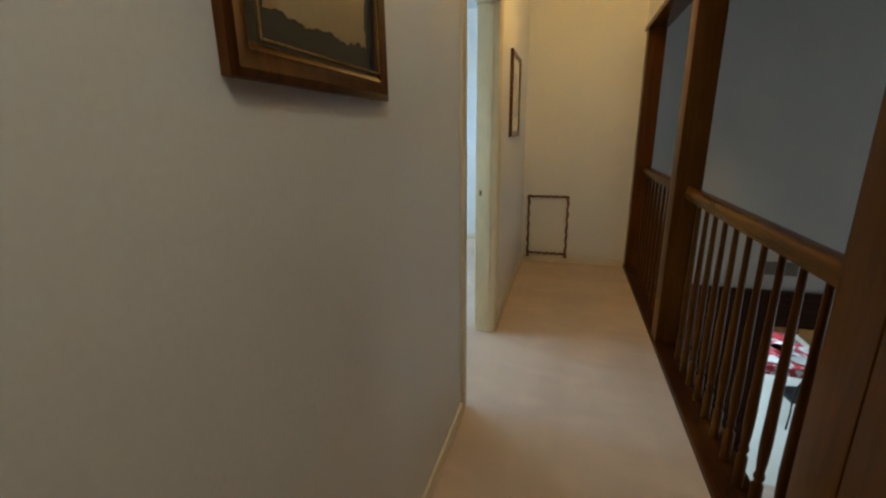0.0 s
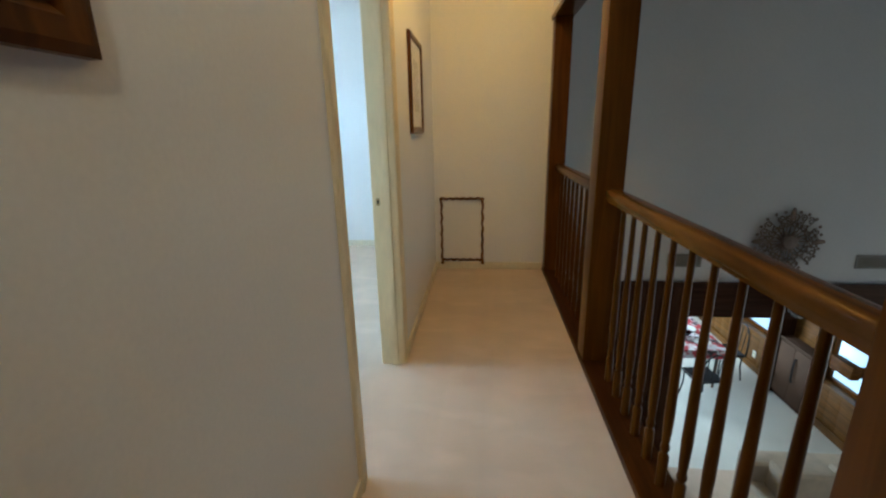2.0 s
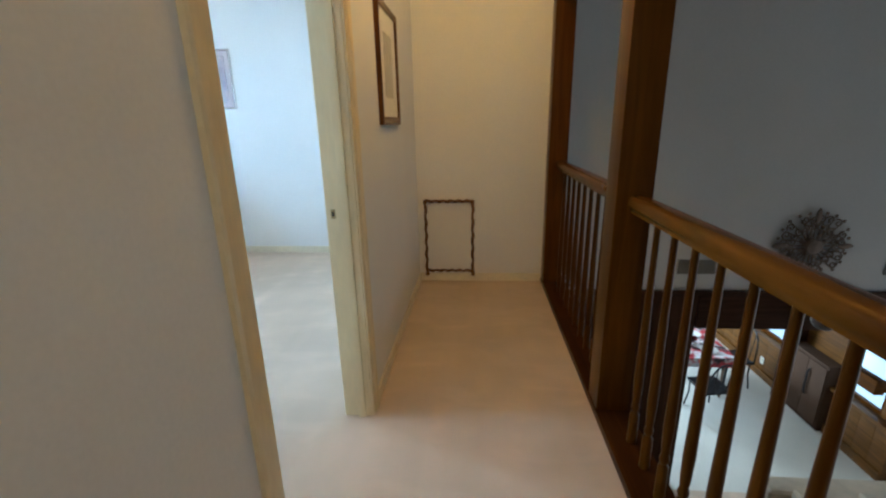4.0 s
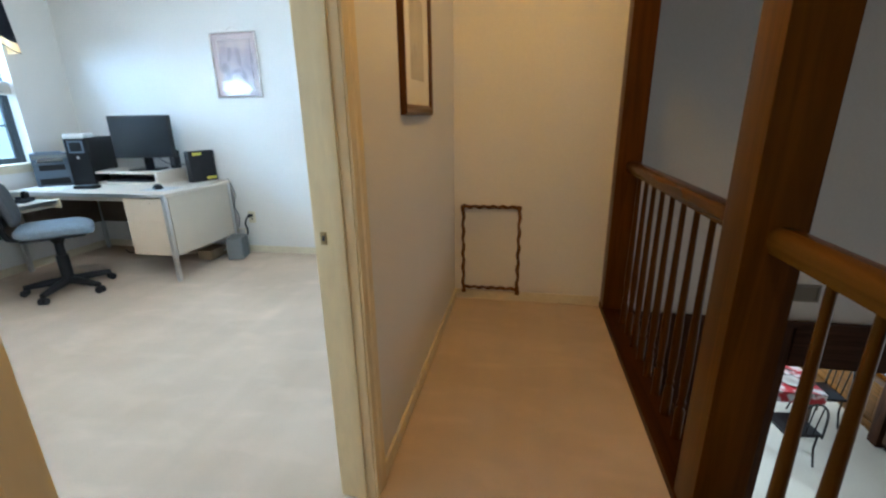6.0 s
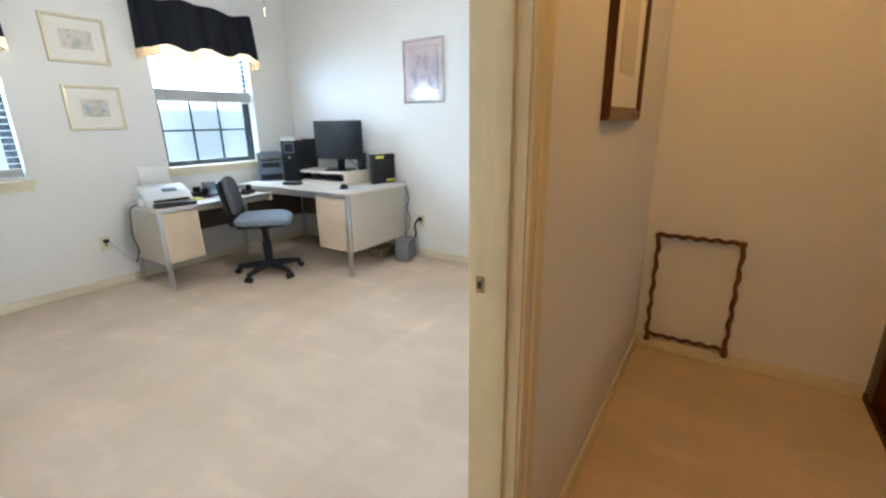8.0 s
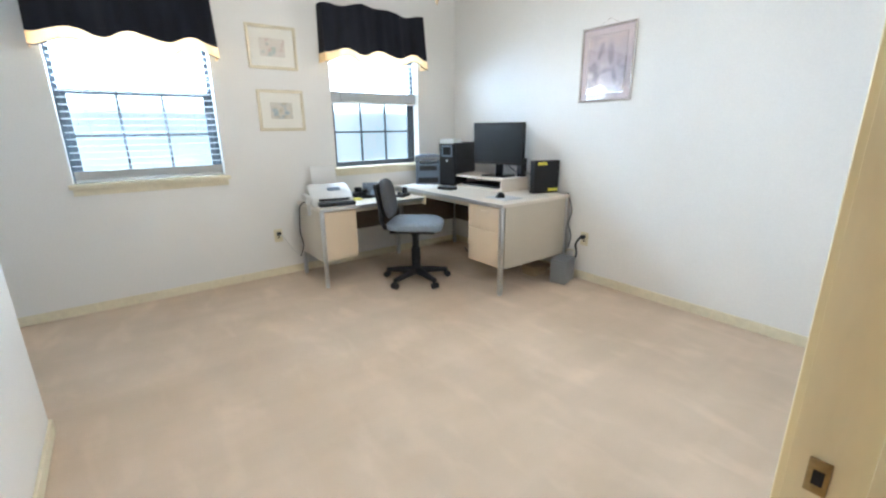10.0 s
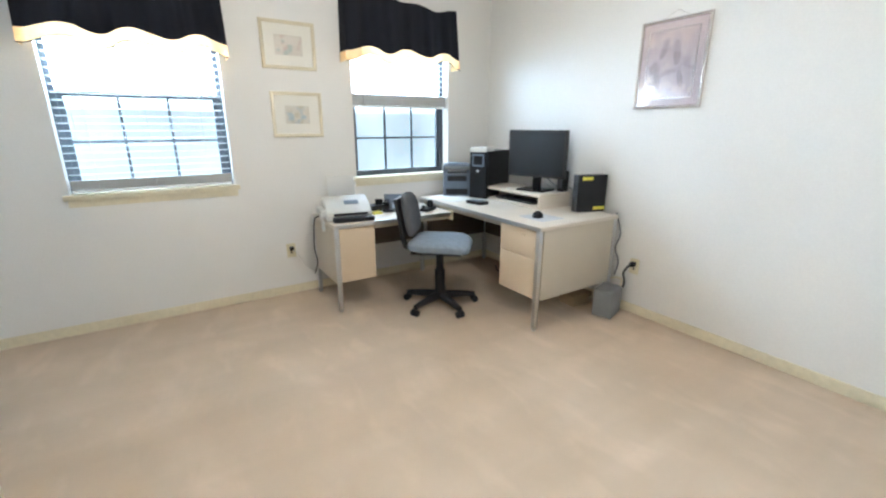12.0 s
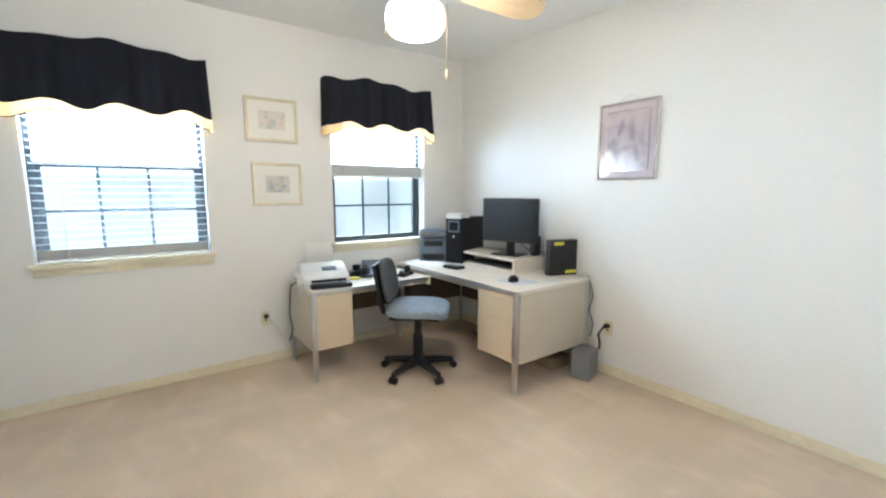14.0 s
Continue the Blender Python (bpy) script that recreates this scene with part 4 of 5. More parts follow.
# hall ceiling light
hall_light = thing("ceiling_light", (0.62, 0.30, TOP), "small flush ceiling light with a lit dome", "ceiling light")
part("base", lathe(B(), [(0.13, TOP - 0.03), (0.14, TOP - 0.012), (0.14, TOP)], (0.62, 0.30), 32), BRASS, hall_light)
WARM_OPAL = glowing("warm_opal_glass", (1.0, 0.72, 0.42), 3.0)
part("dome", lathe(B(), [(0.02, TOP - 0.115), (0.07, TOP - 0.105), (0.11, TOP - 0.07), (0.125, TOP - 0.031)], (0.62, 0.30), 32), WARM_OPAL, hall_light, "lit glass dome").visible_shadow = False

copy_thing(hall_light, pose(0.52, -3.0, TOP))

# ---- ceiling fan ----
FC = (-2.0, 0.8)
fan = thing("ceiling_fan", (FC[0], FC[1], TOP), "ceiling fan with pale blades and a lit glass bowl", "ceiling fan")
part("canopy", lathe(B(), [(0.02, TOP - 0.09), (0.05, TOP - 0.07), (0.07, TOP - 0.02), (0.072, TOP)], FC, 24), WHITE_ENAMEL, fan)
part("downrod", lathe(B(), [(0.012, 2.4), (0.012, TOP - 0.07)], FC, 12), BRASS, fan)
part("motor", lathe(B(), [(0.05, 2.23), (0.11, 2.25), (0.125, 2.29), (0.125, 2.35), (0.10, 2.39), (0.03, 2.41)], FC, 32), WHITE_ENAMEL, fan)
part("light_fitter", lathe(B(), [(0.07, 2.188), (0.075, 2.21), (0.05, 2.23)], FC, 24), BRASS, fan)
bowl_bm = lathe(B(), [(0.02, 2.046), (0.05, 2.052), (0.078, 2.068), (0.105, 2.072), (0.124, 2.1), (0.127, 2.14), (0.118, 2.175), (0.09, 2.19)], FC, 32)
part("bowl", bowl_bm, OPAL, fan, "lit white opal glass bowl").visible_shadow = False
for k in range(5):
    a = 84 + 72 * k
    m = Matrix.Translation((FC[0], FC[1], 2.295)) @ pose(0, 0, 0, 0, 0, a)
    bl = B()
    outline = [(0.20, -0.050), (0.32, -0.062), (0.58, -0.082), (0.675, -0.066), (0.70, -0.02), (0.70, 0.02), (0.675, 0.066), (0.58, 0.082), (0.32, 0.062), (0.20, 0.050)]
    prism(bl, outline, -0.004, 0.004, "z")
    bmesh.ops.transform(bl, matrix=m @ pose(0, 0, 0, -14, 0, 0), verts=bl.verts)
    blade = part("blade", bl, BLADE, fan)
    ar = box(B(), 0.09, 0.25, -0.018, 0.018, -0.010, -0.004, 0.002)
    bmesh.ops.transform(ar, matrix=m, verts=ar.verts)
    part("bracket", ar, BRASS, blade)
CH = (FC[0] + 0.075, FC[1] + 0.112)
part("pull_chain", tube(B(), [(CH[0], CH[1], 2.2), (CH[0], CH[1], 1.93)], 0.002, 6), BRASS, fan)
part("pull_knob", lathe(B(), [(0.003, 1.885), (0.008, 1.9), (0.006, 1.925), (0.002, 1.932)], (CH[0], CH[1]), 10), BLADE, fan)

# ---- the desk ----
DX0, DX1, DY0, DY1, DZ = -3.93, -2.335, 1.82, 2.62, 0.74
desk = thing("desk", ((DX0 + DX1) / 2, (DY0 + DY1) / 2, 0), "grey-beige steel office desk on chrome legs", "desk")
part("desktop", box(B(), DX0, DX1, DY0 - 0.012, DY1, DZ - 0.028, DZ, 0.006), LAMINATE, desk)
part("edge_strip", box(B(), DX0, DX1 + 0.004, DY0 - 0.017, DY0 - 0.012, DZ - 0.030, DZ - 0.002, 0.002), CHROME, desk)
part("apron", box(B(), DX0, DX1 - 0.42, DY0 + 0.02, DY0 + 0.04, DZ - 0.07, DZ - 0.028, 0.002), STEEL_PAINT, desk)
ped = part("pedestal", box(B(), DX1 - 0.415, DX1 - 0.030, DY0 + 0.016, DY1 - 0.02, 0.215, DZ - 0.029, 0.004), STEEL_PAINT, desk)
for z0, z1 in ((0.222, 0.5025), (0.5034, 0.702)):
    part("drawer", box(B(), DX1 - 0.410, DX1 - 0.042, DY0, DY0 + 0.016, z0, z1, 0.0008), DRAWER, ped)
for zz in (0.655,):
    part("handle", box(B(), DX1 - 0.255, DX1 - 0.155, DY0 - 0.010, DY0 - 0.001, zz, zz + 0.012, 0.004), DRAWER, ped)
part("end_panel", box(B(), DX1 - 0.029, DX1 - 0.008, DY0 + 0.03, DY1 - 0.02, 0.215, DZ - 0.029, 0.003), STEEL_PAINT, desk)
part("side_panel", box(B(), DX0 + 0.035, DX0 + 0.05, DY0 + 0.05, DY1 - 0.06, 0.30, DZ - 0.03, 0.002), MODESTY, desk, "dark brown modesty panel")
part("back_panel", box(B(), DX0 + 0.06, DX1 - 0.42, DY1 - 0.05, DY1 - 0.03, 0.30, DZ - 0.03, 0.002), MODESTY, desk)
for x in (DX0 + 0.02, DX1 - 0.018):
    for y in (DY0 - 0.002, DY1 - 0.03):
        lg = part("leg", box(B(), x - 0.016, x + 0.016, y - 0.016, y + 0.016, 0.012, DZ - 0.029, 0.003), CHROME, desk)
        part("glide", lathe(B(), [(0.016, 0), (0.018, 0.006), (0.010, 0.013)], (x, y), 12), CHROME, lg)
wire = [(DX1 - 0.03, DY1 + 0.010, DZ + 0.01), (DX1 + 0.02, DY1 + 0.012, 0.6), (DX1 - 0.01, DY1 + 0.012, 0.48), (DX1 + 0.03, DY1 + 0.01, 0.38), (DX1 + 0.01, DY1 + 0.01, 0.27)]

RX0, RX1, RY0, RY1, RZ = -3.92, -3.385, 0.775, 1.80, 0.683
ret = thing("desk_return", ((RX0 + RX1) / 2, (RY0 + RY1) / 2, 0), "lower grey-beige steel desk return along the window wall", "desk")
part("top", box(B(), RX0, RX1 + 0.012, RY0, RY1, RZ - 0.028, RZ, 0.006), LAMINATE, ret)
part("edge_strip", box(B(), RX1 + 0.012, RX1 + 0.017, RY0, RY1, RZ - 0.030, RZ - 0.002, 0.002), CHROME, ret)
rp = part("pedestal", box(B(), RX0 + 0.02, RX1 - 0.016, RY0 + 0.026, RY0 + 0.325, 0.225, RZ - 0.029, 0.004), STEEL_PAINT, ret)
part("door", box(B(), RX1 - 0.016, RX1, RY0 + 0.040, RY0 + 0.322, 0.230, RZ - 0.036, 0.004), DRAWER, rp)
part("end_panel", box(B(), RX0 + 0.03, RX1 - 0.03, RY0 + 0.005, RY0 + 0.025, 0.225, RZ - 0.029, 0.003), STEEL_PAINT, ret)
part("modesty_panel", box(B(), RX0 + 0.06, RX0 + 0.075, RY0 + 0.33, RY1, 0.36, RZ - 0.029, 0.002), MODESTY, ret, "dark brown modesty panel")
part("rail", box(B(), RX1 - 0.03, RX1 - 0.005, RY0 + 0.33, RY1, RZ - 0.06, RZ - 0.029, 0.002), STEEL_PAINT, ret)
part("joint_bracket", box(B(), RX1 - 0.03, RX1 + 0.03, RY1 - 0.002, RY1 + 0.010, RZ - 0.07, RZ + 0.01, 0.003), IVORY, ret)
for x in (RX0 + 0.02, RX1 - 0.002):
    lg = part("leg", box(B(), x - 0.015, x + 0.015, RY0 + 0.004, RY0 + 0.034, 0.012, RZ - 0.029, 0.003), CHROME, ret)
    part("glide", lathe(B(), [(0.015, 0), (0.017, 0.006), (0.010, 0.013)], (x, RY0 + 0.019), 12), CHROME, lg)


# ---- things on the desk ----
RS = thing("monitor_riser", (-3.16, 2.44, DZ), "pale laminate monitor stand with an open shelf", "monitor stand")
RA, RB, RC, RD = -3.545, -2.80, 2.25, 2.60
part("top", box(B(), RA, RB, RC, RD, DZ + 0.096, DZ + 0.118, 0.008), LAMINATE, RS)
part("bottom", box(B(), RA, RB, RC + 0.01, RD, DZ, DZ + 0.018, 0.004), LAMINATE, RS)
part("side", box(B(), RB - 0.022, RB - 0.001, RC + 0.004, RD, DZ + 0.018, DZ + 0.096, 0.003), LAMINATE, RS)
part("side", box(B(), RA + 0.001, RA + 0.022, RC + 0.004, RD, DZ + 0.018, DZ + 0.096, 0.003), LAMINATE, RS)
part("back", box(B(), RA + 0.022, RB - 0.022, RD - 0.016, RD, DZ + 0.018, DZ + 0.096), MODESTY, RS)
kb = thing("keyboard", (-3.15, 2.40, DZ + 0.018), "black keyboard pushed into the monitor stand", "keyboard")
part("body", box(B(), -3.40, -2.92, 2.30, 2.45, DZ + 0.018, DZ + 0.034, 0.005), BLACK, kb)

RT = DZ + 0.118
mon = thing("monitor", pose(-3.02, 2.42, RT, 0, 0, 14), "black flat-screen monitor switched off", "monitor")
part("foot", box(B(), -0.13, 0.13, -0.10, 0.09, 0.0, 0.016, 0.007), BLACK_GLOSS, mon, local=True)
part("neck", box(B(), -0.035, 0.035, 0.00, 0.035, 0.014, 0.20, 0.008), BLACK_GLOSS, mon, local=True)
part("housing", box(B(), -0.268, 0.268, -0.030, 0.018, 0.112, 0.492, 0.008), BLACK, mon, local=True)
part("screen", box(B(), -0.252, 0.252, -0.0325, -0.029, 0.134, 0.474, 0.001), SCREEN, mon, local=True)
part("hump", box(B(), -0.15, 0.15, 0.018, 0.05, 0.17, 0.40, 0.012), BLACK, mon, local=True)
spk = thing("speaker", (-2.85, 2.57, RT), "slim black desktop speaker beside the monitor", "speaker")
part("cabinet", box(B(), -2.885, -2.825, 2.53, 2.60, RT, RT + 0.17, 0.008), BLACK, spk)
part("grille", box(B(), -2.88, -2.83, 2.524, 2.53, RT + 0.03, RT + 0.165, 0.002), FABRIC_DARK, spk)

tw = thing("computer_tower", pose(-3.60, 2.40, DZ, 0, 0, 20), "black tower computer with a silver drive front", "computer")
part("case", box(B(), -0.09, 0.09, -0.20, 0.20, 0, 0.425, 0.010), BLACK, tw, local=True)
part("front_bezel", box(B(), -0.092, 0.092, -0.222, -0.20, 0, 0.430, 0.012), BLACK_GLOSS, tw, local=True)
part("top_cap", box(B(), -0.088, 0.088, -0.228, -0.07, 0.412, 0.462, 0.022, 3), WHITE_PLASTIC, tw, "silver-white top cap", local=True)
part("drive_front", box(B(), -0.062, 0.062, -0.226, -0.221, 0.29, 0.40, 0.003), GREY_PLASTIC, tw, local=True)
part("drive_slot", box(B(), -0.048, 0.048, -0.2275, -0.2255, 0.305, 0.385, 0.002), BLACK_GLOSS, tw, local=True)
part("button", lathe(B(), [(0.010, 0), (0.011, 0.004), (0.004, 0.006)], sides=14), CHROME, tw, local=True).matrix_basis = pose(0, -0.222, 0.25, 90, 0, 0)

pr = thing("printer", pose(-3.815, 2.165, DZ, 0, 0, 54), "blue-grey multifunction laser printer", "printer")
part("body", box(B(), -0.13, 0.13, -0.112, 0.112, 0, 0.215, 0.012), GREY_PLASTIC, pr, local=True)
part("scanner_lid", box(B(), -0.132, 0.132, -0.115, 0.112, 0.245, 0.295, 0.014), GREY_PLASTIC, pr, local=True)
for x in (-0.13, 0.09):
    part("pillar", box(B(), x, x + 0.04, -0.10, 0.11, 0.215, 0.246), GREY_PLASTIC, pr, local=True)
part("output_slot", box(B(), -0.09, 0.09, -0.116, -0.110, 0.145, 0.195, 0.003), BLACK, pr, local=True)
part("tray_front", box(B(), -0.105, 0.105, -0.119, -0.111, 0.02, 0.075, 0.004), BLACK, pr, local=True)
part("control_panel", box(B(), -0.12, 0.12, -0.130, -0.114, 0.250, 0.282, 0.006), UPS_GREY, pr, local=True)
part("top_tray", box(B(), -0.09, 0.09, -0.09, 0.08, 0.295, 0.306, 0.004), GREY_PLASTIC, pr, local=True)

bx = thing("external_drive_box", pose(-2.56, 2.54, DZ, 0, 0, 72), "black drive box with two yellow stickers", "computer")
part("case", box(B(), -0.125, 0.125, -0.035, 0.035, 0, 0.285, 0.006), BLACK, bx, local=True)
part("sticker", box(B(), -0.09, 0.0, -0.0362, -0.0345, 0.245, 0.27), YELLOW, bx, local=True)
part("sticker", box(B(), 0.02, 0.12, -0.0362, -0.0345, 0.018, 0.042), YELLOW, bx, local=True)
for dz in (0.23, 0.16, 0.10):
    part("cable", tube(B(), [(0.125, 0.0, dz), (0.165, -0.005, dz + 0.016), (0.185, 0.0, dz - 0.03), (0.15, 0.03, dz - 0.08)], 0.005, 6), WHITE_PLASTIC, bx, local=True)

PAD = material("pale_grey_pad", (0.55, 0.56, 0.58), 0.8, vary=0.05)
solid("mouse_pad", box(B(), -2.70, -2.46, 1.95, 2.16, DZ, DZ + 0.004, 0.0015), PAD, "thin grey mouse pad on the desk", "mouse pad")
ms = thing("mouse", pose(-2.60, 2.04, DZ + 0.004, 0, 0, 40), "black computer mouse on its pad", "mouse")
bm = B()
bmesh.ops.create_uvsphere(bm, u_segments=20, v_segments=12, radius=1, matrix=Matrix.Diagonal((0.042, 0.068, 0.044, 1)))
bmesh.ops.bisect_plane(bm, geom=bm.verts[:] + bm.edges[:] + bm.faces[:], plane_co=(0, 0, 0), plane_no=(0, 0, -1), clear_outer=True)
bmesh.ops.holes_fill(bm, edges=[e for e in bm.edges if e.is_boundary])
part("body", bm, BLACK_GLOSS, ms, local=True)
part("wheel", tube(B(), [(-0.004, -0.035, 0.037), (0.004, -0.035, 0.037)], 0.008, 10), FABRIC_DARK, ms, local=True)

st = thing("hard_drive", pose(-3.30, 2.02, DZ, 0, 0, 10), "low black hard drive lying on the desk", "hard drive")
part("body", box(B(), -0.085, 0.085, -0.05, 0.05, 0, 0.028, 0.008), BLACK, st, local=True)
part("label_plate", box(B(), -0.06, 0.06, -0.03, 0.03, 0.028, 0.030, 0.001), GREY_PLASTIC, st, local=True)
for k, (x, y, r) in enumerate(((-3.62, 1.98, 12), (-3.60, 2.01, -8), (-3.66, 1.96, 25))):
    ob = solid("paper_sheet", box(B(), -0.14, 0.14, -0.108, 0.108, 0, 0.002), PAPER, "loose white paper sheet on the desk", "paper", group="papers on the desk")
    ob.matrix_basis = pose(x, y, DZ + 0.0022 * k, 0, 0, r)

# fax machine on the return
fx = thing("fax_machine", pose(-3.64, 0.97, RZ, 0, 0, 80), "pale grey fax machine with a receiver", "fax machine")
prism_body = prism(B(), [(-0.16, 0), (-0.16, 0.055), (-0.11, 0.095), (0.03, 0.150), (0.10, 0.160), (0.15, 0.13), (0.155, 0.0)], -0.175, 0.175, "x")
bmesh.ops.bevel(prism_body, geom=prism_body.edges[:], offset=0.010, segments=2, affect="EDGES", clamp_overlap=True)
part("body", prism_body, WHITE_PLASTIC, fx, local=True)
part("front_tray", box(B(), -0.13, 0.175, -0.23, -0.10, 0.002, 0.034, 0.008), BLACK, fx, "black document tray", local=True)
part("control_strip", box(B(), -0.12, 0.14, -0.166, -0.14, 0.040, 0.060, 0.004), BLACK, fx, local=True)
scr = part("display", box(B(), -0.04, 0.07, -0.02, 0.035, 0.0, 0.004, 0.002), GREY_PLASTIC, fx, local=True)
scr.matrix_basis = pose(0.02, -0.05, 0.1205, 21, 0, 0)
tray = box(B(), -0.11, 0.11, 0.0, 0.004, 0.0, 0.20, 0.002)
bmesh.ops.transform(tray, matrix=pose(0, 0.12, 0.12, -18, 0, 0), verts=tray.verts)
part("paper_support", tray, SMOKY, fx, "smoky plastic paper support", local=True)
hs = part("receiver", box(B(), -0.215, -0.168, -0.11, 0.11, 0.05, 0.085, 0.015, 3), WHITE_PLASTIC, fx, local=True)
part("earpiece", box(B(), -0.217, -0.166, 0.06, 0.115, 0.025, 0.06, 0.012), WHITE_PLASTIC, hs, local=True)
part("mouthpiece", box(B(), -0.217, -0.166, -0.115, -0.06, 0.025, 0.06, 0.012), WHITE_PLASTIC, hs, local=True)
curl = [(-0.20 - 0.012 * math.cos(k * 0.9), -0.13 - 0.02 * math.sin(k * 0.035 * math.pi) + 0.006 * math.sin(k * 0.9), 0.045 - 0.115 * math.sin(k / 60 * math.pi)) for k in range(61)]
part("coiled_cord", tube(B(), curl, 0.004, 6), WHITE_PLASTIC, fx, local=True)

# phone, adapters and small clutter on the return
ph = thing("telephone", pose(-3.70, 1.42, RZ, 0, 0, 62), "black desk telephone with a tilted back", "telephone")
wedge = prism(B(), [(-0.09, 0), (-0.09, 0.02), (0.08, 0.062), (0.09, 0.0)], -0.09, 0.09, "x")
part("body", wedge, BLACK, ph, local=True)
part("receiver", box(B(), -0.085, -0.035, -0.10, 0.10, 0.052, 0.085, 0.014, 3), BLACK_GLOSS, ph, local=True)
part("keypad", prism(B(), [(-0.07, 0.027), (-0.07, 0.030), (0.04, 0.057), (0.04, 0.054)], -0.01, 0.07, "x"), GREY_PLASTIC, ph, local=True)
part("display_panel", prism(B(), [(0.05, 0.05), (0.06, 0.05), (0.095, 0.125), (0.085, 0.125)], -0.085, 0.085, "x"), GREY_PLASTIC, ph, local=True)
cl = thing("desk_organizer", pose(-3.77, 1.28, RZ, 0, 0, 15), "small black desk organizer on the return", "organizer")
part("tray", box(B(), -0.06, 0.06, -0.09, 0.09, 0, 0.05, 0.006), BLACK, cl, local=True)
part("cup", lathe(B(), [(0.034, 0.05), (0.036, 0.09), (0.030, 0.09), (0.028, 0.055)], (0, 0.04), 18), BLACK_GLOSS, cl, local=True)
solid("sticky_notes", box(B(), -3.68, -3.60, 1.19, 1.27, RZ, RZ + 0.014, 0.001), YELLOW, "small pad of yellow sticky notes", "notepad")
tp = thing("tape_dispenser", pose(-3.52, 1.66, RZ, 0, 0, 30), "black tape dispenser on the return", "tape dispenser")
part("base", box(B(), -0.035, 0.035, -0.085, 0.085, 0, 0.03, 0.008), BLACK, tp, local=True)
part("reel", tube(B(), [(-0.012, 0.03, 0.05), (0.012, 0.03, 0.05)], 0.038, 20), BLACK_GLOSS, tp, local=True)
part("cutter", box(B(), -0.014, 0.014, -0.09, -0.06, 0.03, 0.055, 0.004), BLACK, tp, local=True)
solid("notebook", box(B(), -3.58, -3.42, 1.36, 1.55, RZ, RZ + 0.012, 0.003), PAPER, "thin white notebook on the return", "notebook")

# task chair
ch = thing("office_chair", pose(-3.09, 1.505, 0, 0, 0, 48), "armless task chair with grey fabric seat and black base", "office chair")


def cushion(a, b, c, round_plan, round_side):
    """A padded pad: half sizes a, b, c with softly squared plan and section."""
    def power(v, e):
        return math.copysign(abs(v) ** e, v)
    bm = B()
    nu, nv = 40, 16
    rings = []
    for j in range(1, nv):
        w = -math.pi / 2 + math.pi * j / nv
        rings.append([bm.verts.new((a * power(math.cos(w), round_side) * power(math.cos(u), round_plan),
                                    b * power(math.cos(w), round_side) * power(math.sin(u), round_plan),
                                    c * power(math.sin(w), round_side))) for u in (2 * math.pi * k / nu for k in range(nu))])
    for r, s in zip(rings, rings[1:]):
        for k in range(nu):
            bm.faces.new((r[k], r[(k + 1) % nu], s[(k + 1) % nu], s[k]))
    bm.faces.new(rings[0][::-1])
    bm.faces.new(rings[-1])
    return bm


seat = cushion(0.235, 0.245, 0.042, 0.45, 0.5)
for v in seat.verts:
    v.co.z += -0.030 * max(0.0, v.co.x / 0.235 - 0.45) ** 1.5 * 1.8 + 0.012 * max(0.0, -v.co.x / 0.235 - 0.5) - 0.010 * (1 - (v.co.y / 0.245) ** 2) * (v.co.z > 0)
bmesh.ops.transform(seat, matrix=pose(0.01, 0, 0.520), verts=seat.verts)
part("seat", seat, FABRIC, ch, local=True)
part("seat_pan", box(B(), -0.19, 0.19, -0.19, 0.19, 0.462, 0.488, 0.012), BLACK, ch, local=True)
back = cushion(0.165, 0.190, 0.032, 0.6, 0.55)
bmesh.ops.transform(back, matrix=pose(0, 0, 0, 0, -90, 0), verts=back.verts)
for v in back.verts:
    v.co.x -= 0.10 * (v.co.y / 0.2) ** 2 * -0.25
    v.co.y *= 1.0 - 0.25 * max(0.0, v.co.z / 0.17) ** 2
bmesh.ops.transform(back, matrix=pose(-0.235, 0, 0.735, 0, -10, 0), verts=back.verts)
part("backrest", back, FABRIC_DARK, ch, local=True)
shell = box(B(), -0.012, 0.012, -0.17, 0.17, -0.15, 0.14, 0.010, 2)
bmesh.ops.transform(shell, matrix=pose(-0.278, 0, 0.73, 0, -10, 0), verts=shell.verts)
part("back_shell", shell, BLACK, ch, local=True)
part("back_bar", tube(B(), [(-0.02, 0, 0.462), (-0.20, 0, 0.455), (-0.27, 0, 0.475), (-0.295, 0, 0.54), (-0.30, 0, 0.72)], [0.02, 0.02, 0.022, 0.022, 0.018], 10), BLACK, ch, local=True)
part("gas_column", lathe(B(), [(0.040, 0.10), (0.040, 0.30), (0.030, 0.305), (0.028, 0.40), (0.045, 0.42), (0.06, 0.464)], sides=18), BLACK, ch, local=True)
part("lever", tube(B(), [(0.03, -0.03, 0.465), (0.05, -0.20, 0.455), (0.05, -0.25, 0.445)], 0.007, 8), BLACK, ch, local=True)
part("hub", lathe(B(), [(0.045, 0.065), (0.05, 0.075), (0.045, 0.115), (0.036, 0.12)], sides=18), BLACK, ch, local=True)
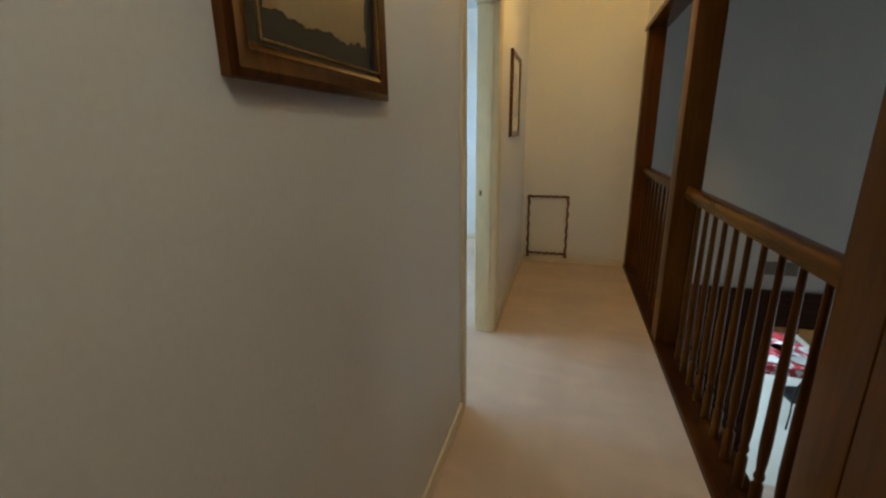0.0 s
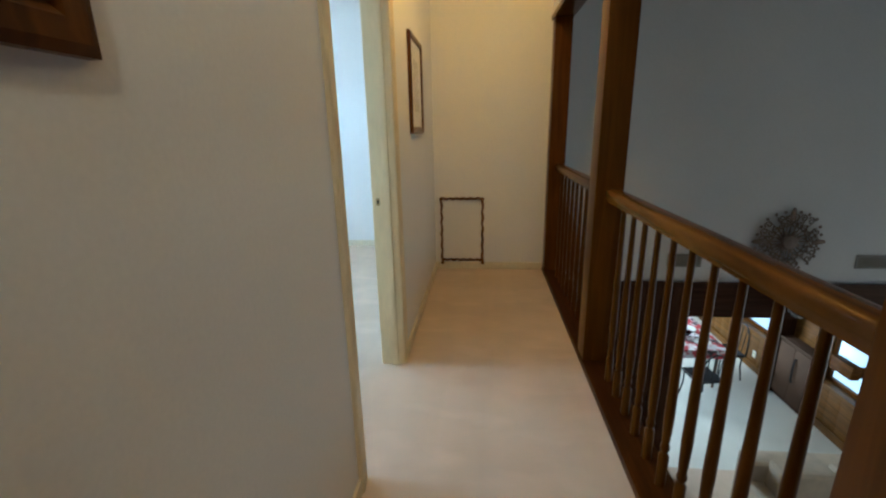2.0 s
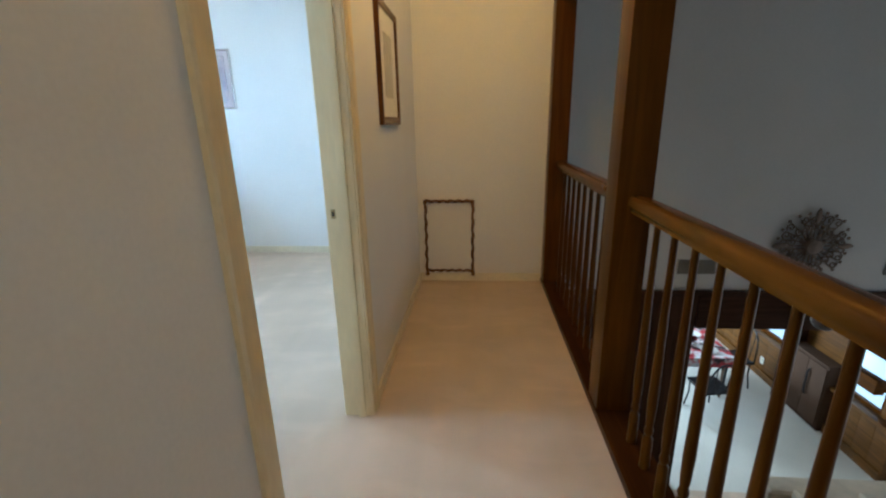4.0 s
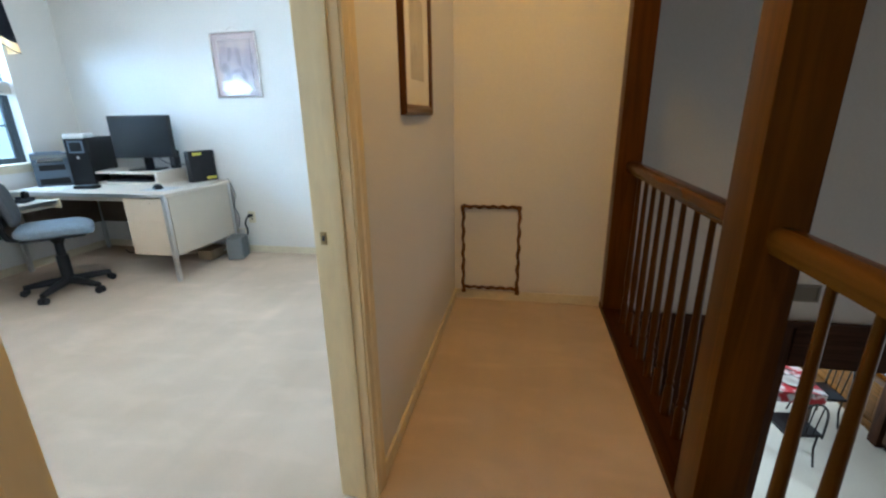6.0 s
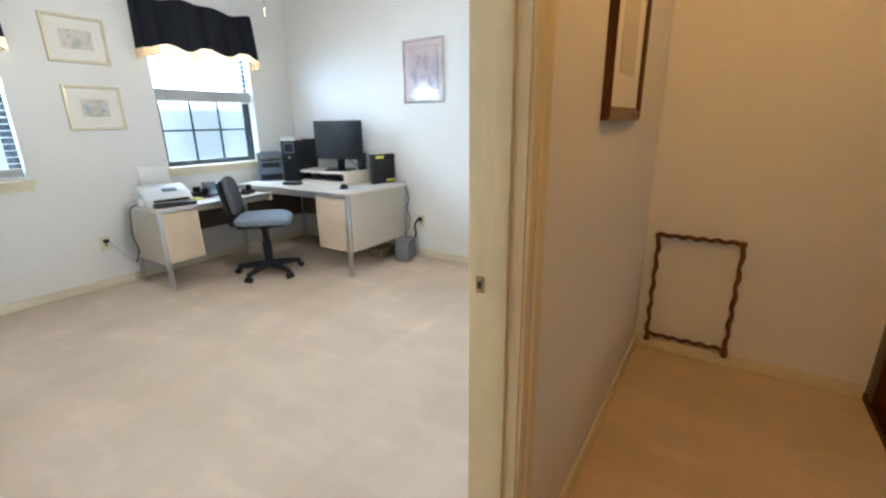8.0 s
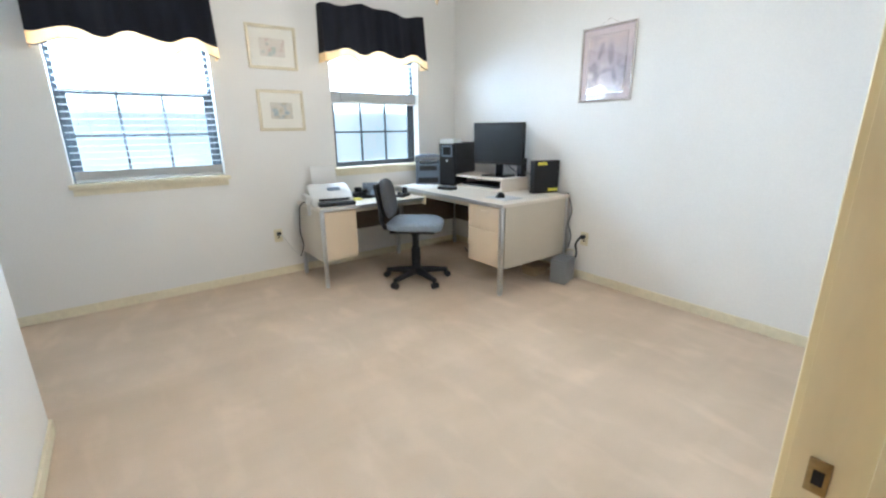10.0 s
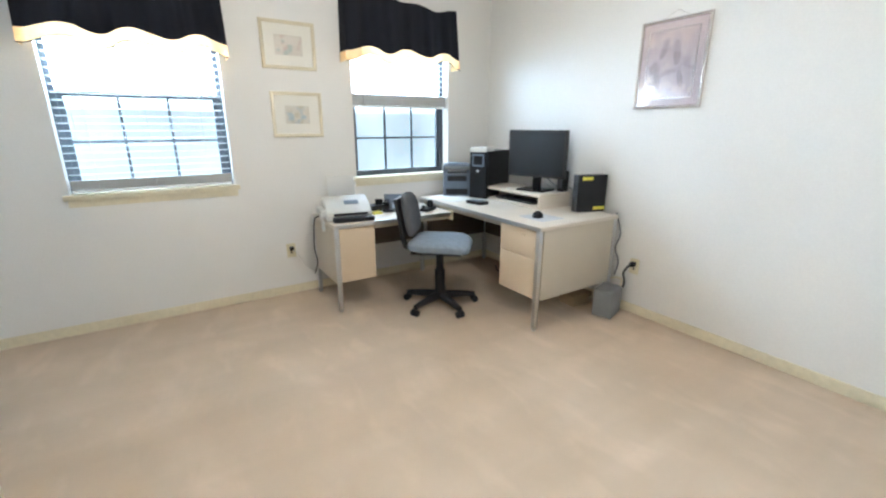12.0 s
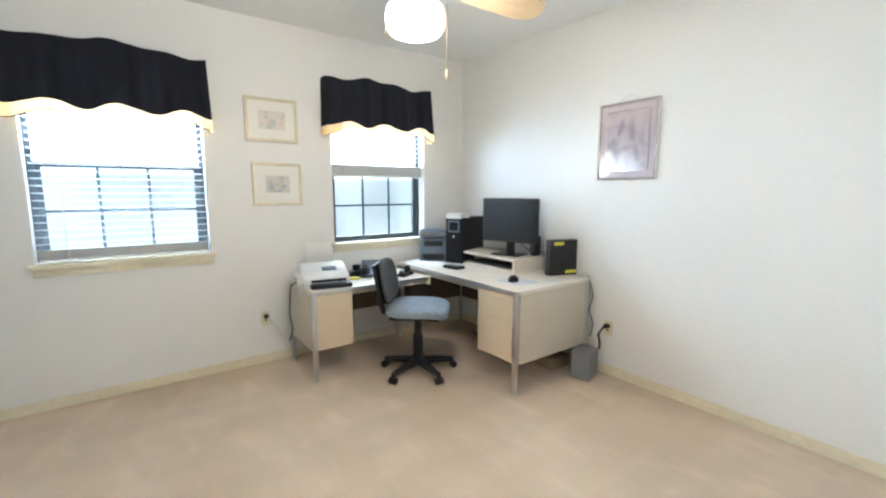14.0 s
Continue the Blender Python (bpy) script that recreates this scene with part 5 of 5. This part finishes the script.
for k in range(5):
    m = pose(0, 0, 0, 0, 0, 72 * k + 23)
    sp = B()
    tube(sp, [(0.03, 0, 0.09), (0.16, 0, 0.083), (0.285, 0, 0.068)], [0.034, 0.028, 0.021], 10)
    bmesh.ops.transform(sp, matrix=m, verts=sp.verts)
    leg = part("spoke", sp, BLACK, ch, local=True)
    cs = B()
    for s in (-0.016, 0.016):
        tube(cs, [(0.288, s - 0.009, 0.027), (0.288, s + 0.009, 0.027)], 0.027, 16)
    tube(cs, [(0.285, 0, 0.03), (0.285, 0, 0.072)], 0.008, 8)
    bmesh.ops.transform(cs, matrix=m, verts=cs.verts)
    part("caster", cs, BLACK, leg, local=True)

# power unit, outlets, cables
ups = thing("power_unit", pose(-2.265, 2.49, 0, 0, 0, 18), "grey battery power unit on the carpet", "power unit")
part("case", box(B(), -0.075, 0.075, -0.11, 0.10, 0.0, 0.215, 0.022, 3), UPS_GREY, ups, local=True)
part("front_panel", box(B(), -0.055, 0.055, -0.113, -0.1085, 0.03, 0.185, 0.004), UPS_GREY, ups, local=True)
CARDBOARD = material("tan_cardboard", (0.36, 0.26, 0.15), 0.8, vary=0.06)
solid("floor_box", box(B(), -2.62, -2.47, 2.36, 2.58, 0.0, 0.09, 0.006), CARDBOARD, "small tan box on the carpet under the desk", "box")


def outlet(m, label):
    o = thing("wall_outlet", m, label, "outlet", "wall outlets")
    part("plate", box(B(), -0.036, 0.036, -0.006, 0.0, -0.058, 0.058, 0.003), IVORY, o, local=True)
    for z in (-0.02, 0.02):
        s = part("socket", box(B(), -0.017, 0.017, -0.0085, -0.006, z - 0.014, z + 0.014, 0.003), IVORY, o, local=True)
        part("slots", box(B(), -0.008, 0.008, -0.0092, -0.0085, z - 0.005, z + 0.007), BLACK, s, local=True)
    part("plug", box(B(), -0.016, 0.016, -0.05, -0.0085, 0.004, 0.036, 0.006), BLACK, o, "black plug", local=True)
    return o


outlet(pose(WX, 0.60, 0.375, 0, 0, 90), "ivory wall outlet with a black plug")
outlet(pose(-2.19, FY, 0.365, 0, 0, 0), "ivory wall outlet with a black plug and cord")


def cable(name, pts, r, mat, label):
    bm = B()
    fine = []
    n = len(pts)
    for i in range(n - 1):
        p0, p1, p2, p3 = (Vector(pts[max(i - 1, 0)]), Vector(pts[i]), Vector(pts[i + 1]), Vector(pts[min(i + 2, n - 1)]))
        for k in range(6):
            t = k / 6
            fine.append(0.5 * ((2 * p1) + (p2 - p0) * t + (2 * p0 - 5 * p1 + 4 * p2 - p3) * t * t + (3 * p1 - p0 - 3 * p2 + p3) * t ** 3))
    fine.append(Vector(pts[-1]))
    return solid(name, tube(bm, fine, r, 7), mat, label, "cable", group="loose cables")


cable("extension_lead", [(-2.19, FY - 0.045, 0.385), (-2.20, FY - 0.07, 0.37), (-2.235, FY - 0.06, 0.31), (-2.225, FY - 0.055, 0.25), (-2.22, FY - 0.07, 0.20)], 0.009, BLACK, "thick black power cord to the outlet")
cable("extension_lead", [(-2.23, 2.58, 0.21), (-2.25, 2.62, 0.25), (-2.33, 2.645, 0.24), (-2.40, 2.64, 0.20)], 0.006, IVORY, "pale power cord behind the grey unit")
cable("extension_lead", wire, 0.0055, UPS_GREY, "grey cord hanging down the desk's back")
cable("extension_lead", [(-3.955, 0.60, 0.39), (-3.93, 0.63, 0.36), (-3.93, 0.68, 0.27), (-3.93, 0.74, 0.20), (-3.94, 0.90, 0.12)], 0.004, WHITE_PLASTIC, "pale cord from the wall outlet")
cable("telephone_lead", [(-3.70, 0.79, RZ + 0.02), (-3.78, 0.755, RZ - 0.02), (-3.82, 0.75, 0.52), (-3.84, 0.752, 0.40), (-3.80, 0.757, 0.30), (-3.88, 0.75, 0.18)], 0.005, BLACK, "black telephone cord down the return's side")
cable("extension_lead", [(-3.0, 2.52, 0.02), (-3.1, 2.45, 0.015), (-3.3, 2.5, 0.012), (-3.45, 2.42, 0.012), (-3.6, 2.5, 0.012)], 0.006, BLACK, "black cord lying under the desk")
cable("extension_lead", [(-3.5, 2.58, DZ - 0.04), (-3.48, 2.56, 0.5), (-3.42, 2.55, 0.34), (-3.36, 2.54, 0.2), (-3.3, 2.52, 0.03)], 0.006, BLACK, "black cord hanging under the desk")
for k, (x0, x1) in enumerate(((-3.10, -2.86), (-3.05, -2.78))):
    cable("monitor_cable", [(x0, 2.50, RT + 0.17), (x0 + 0.03, 2.56, RT + 0.09), ((x0 + x1) / 2, 2.57, RT + 0.02 + 0.015 * k), (x1, 2.585, RT + 0.03), (x1 + 0.06, 2.615, DZ + 0.06)],
          0.0055, (WHITE_PLASTIC, UPS_GREY)[k], "pale cable looping behind the monitor")
cable("extension_lead", [(-2.40, 2.60, 0.14), (-2.46, 2.55, 0.05), (-2.60, 2.50, 0.012), (-2.74, 2.54, 0.012), (-2.86, 2.46, 0.012)], 0.006, IVORY, "pale cord trailing on the carpet under the desk")
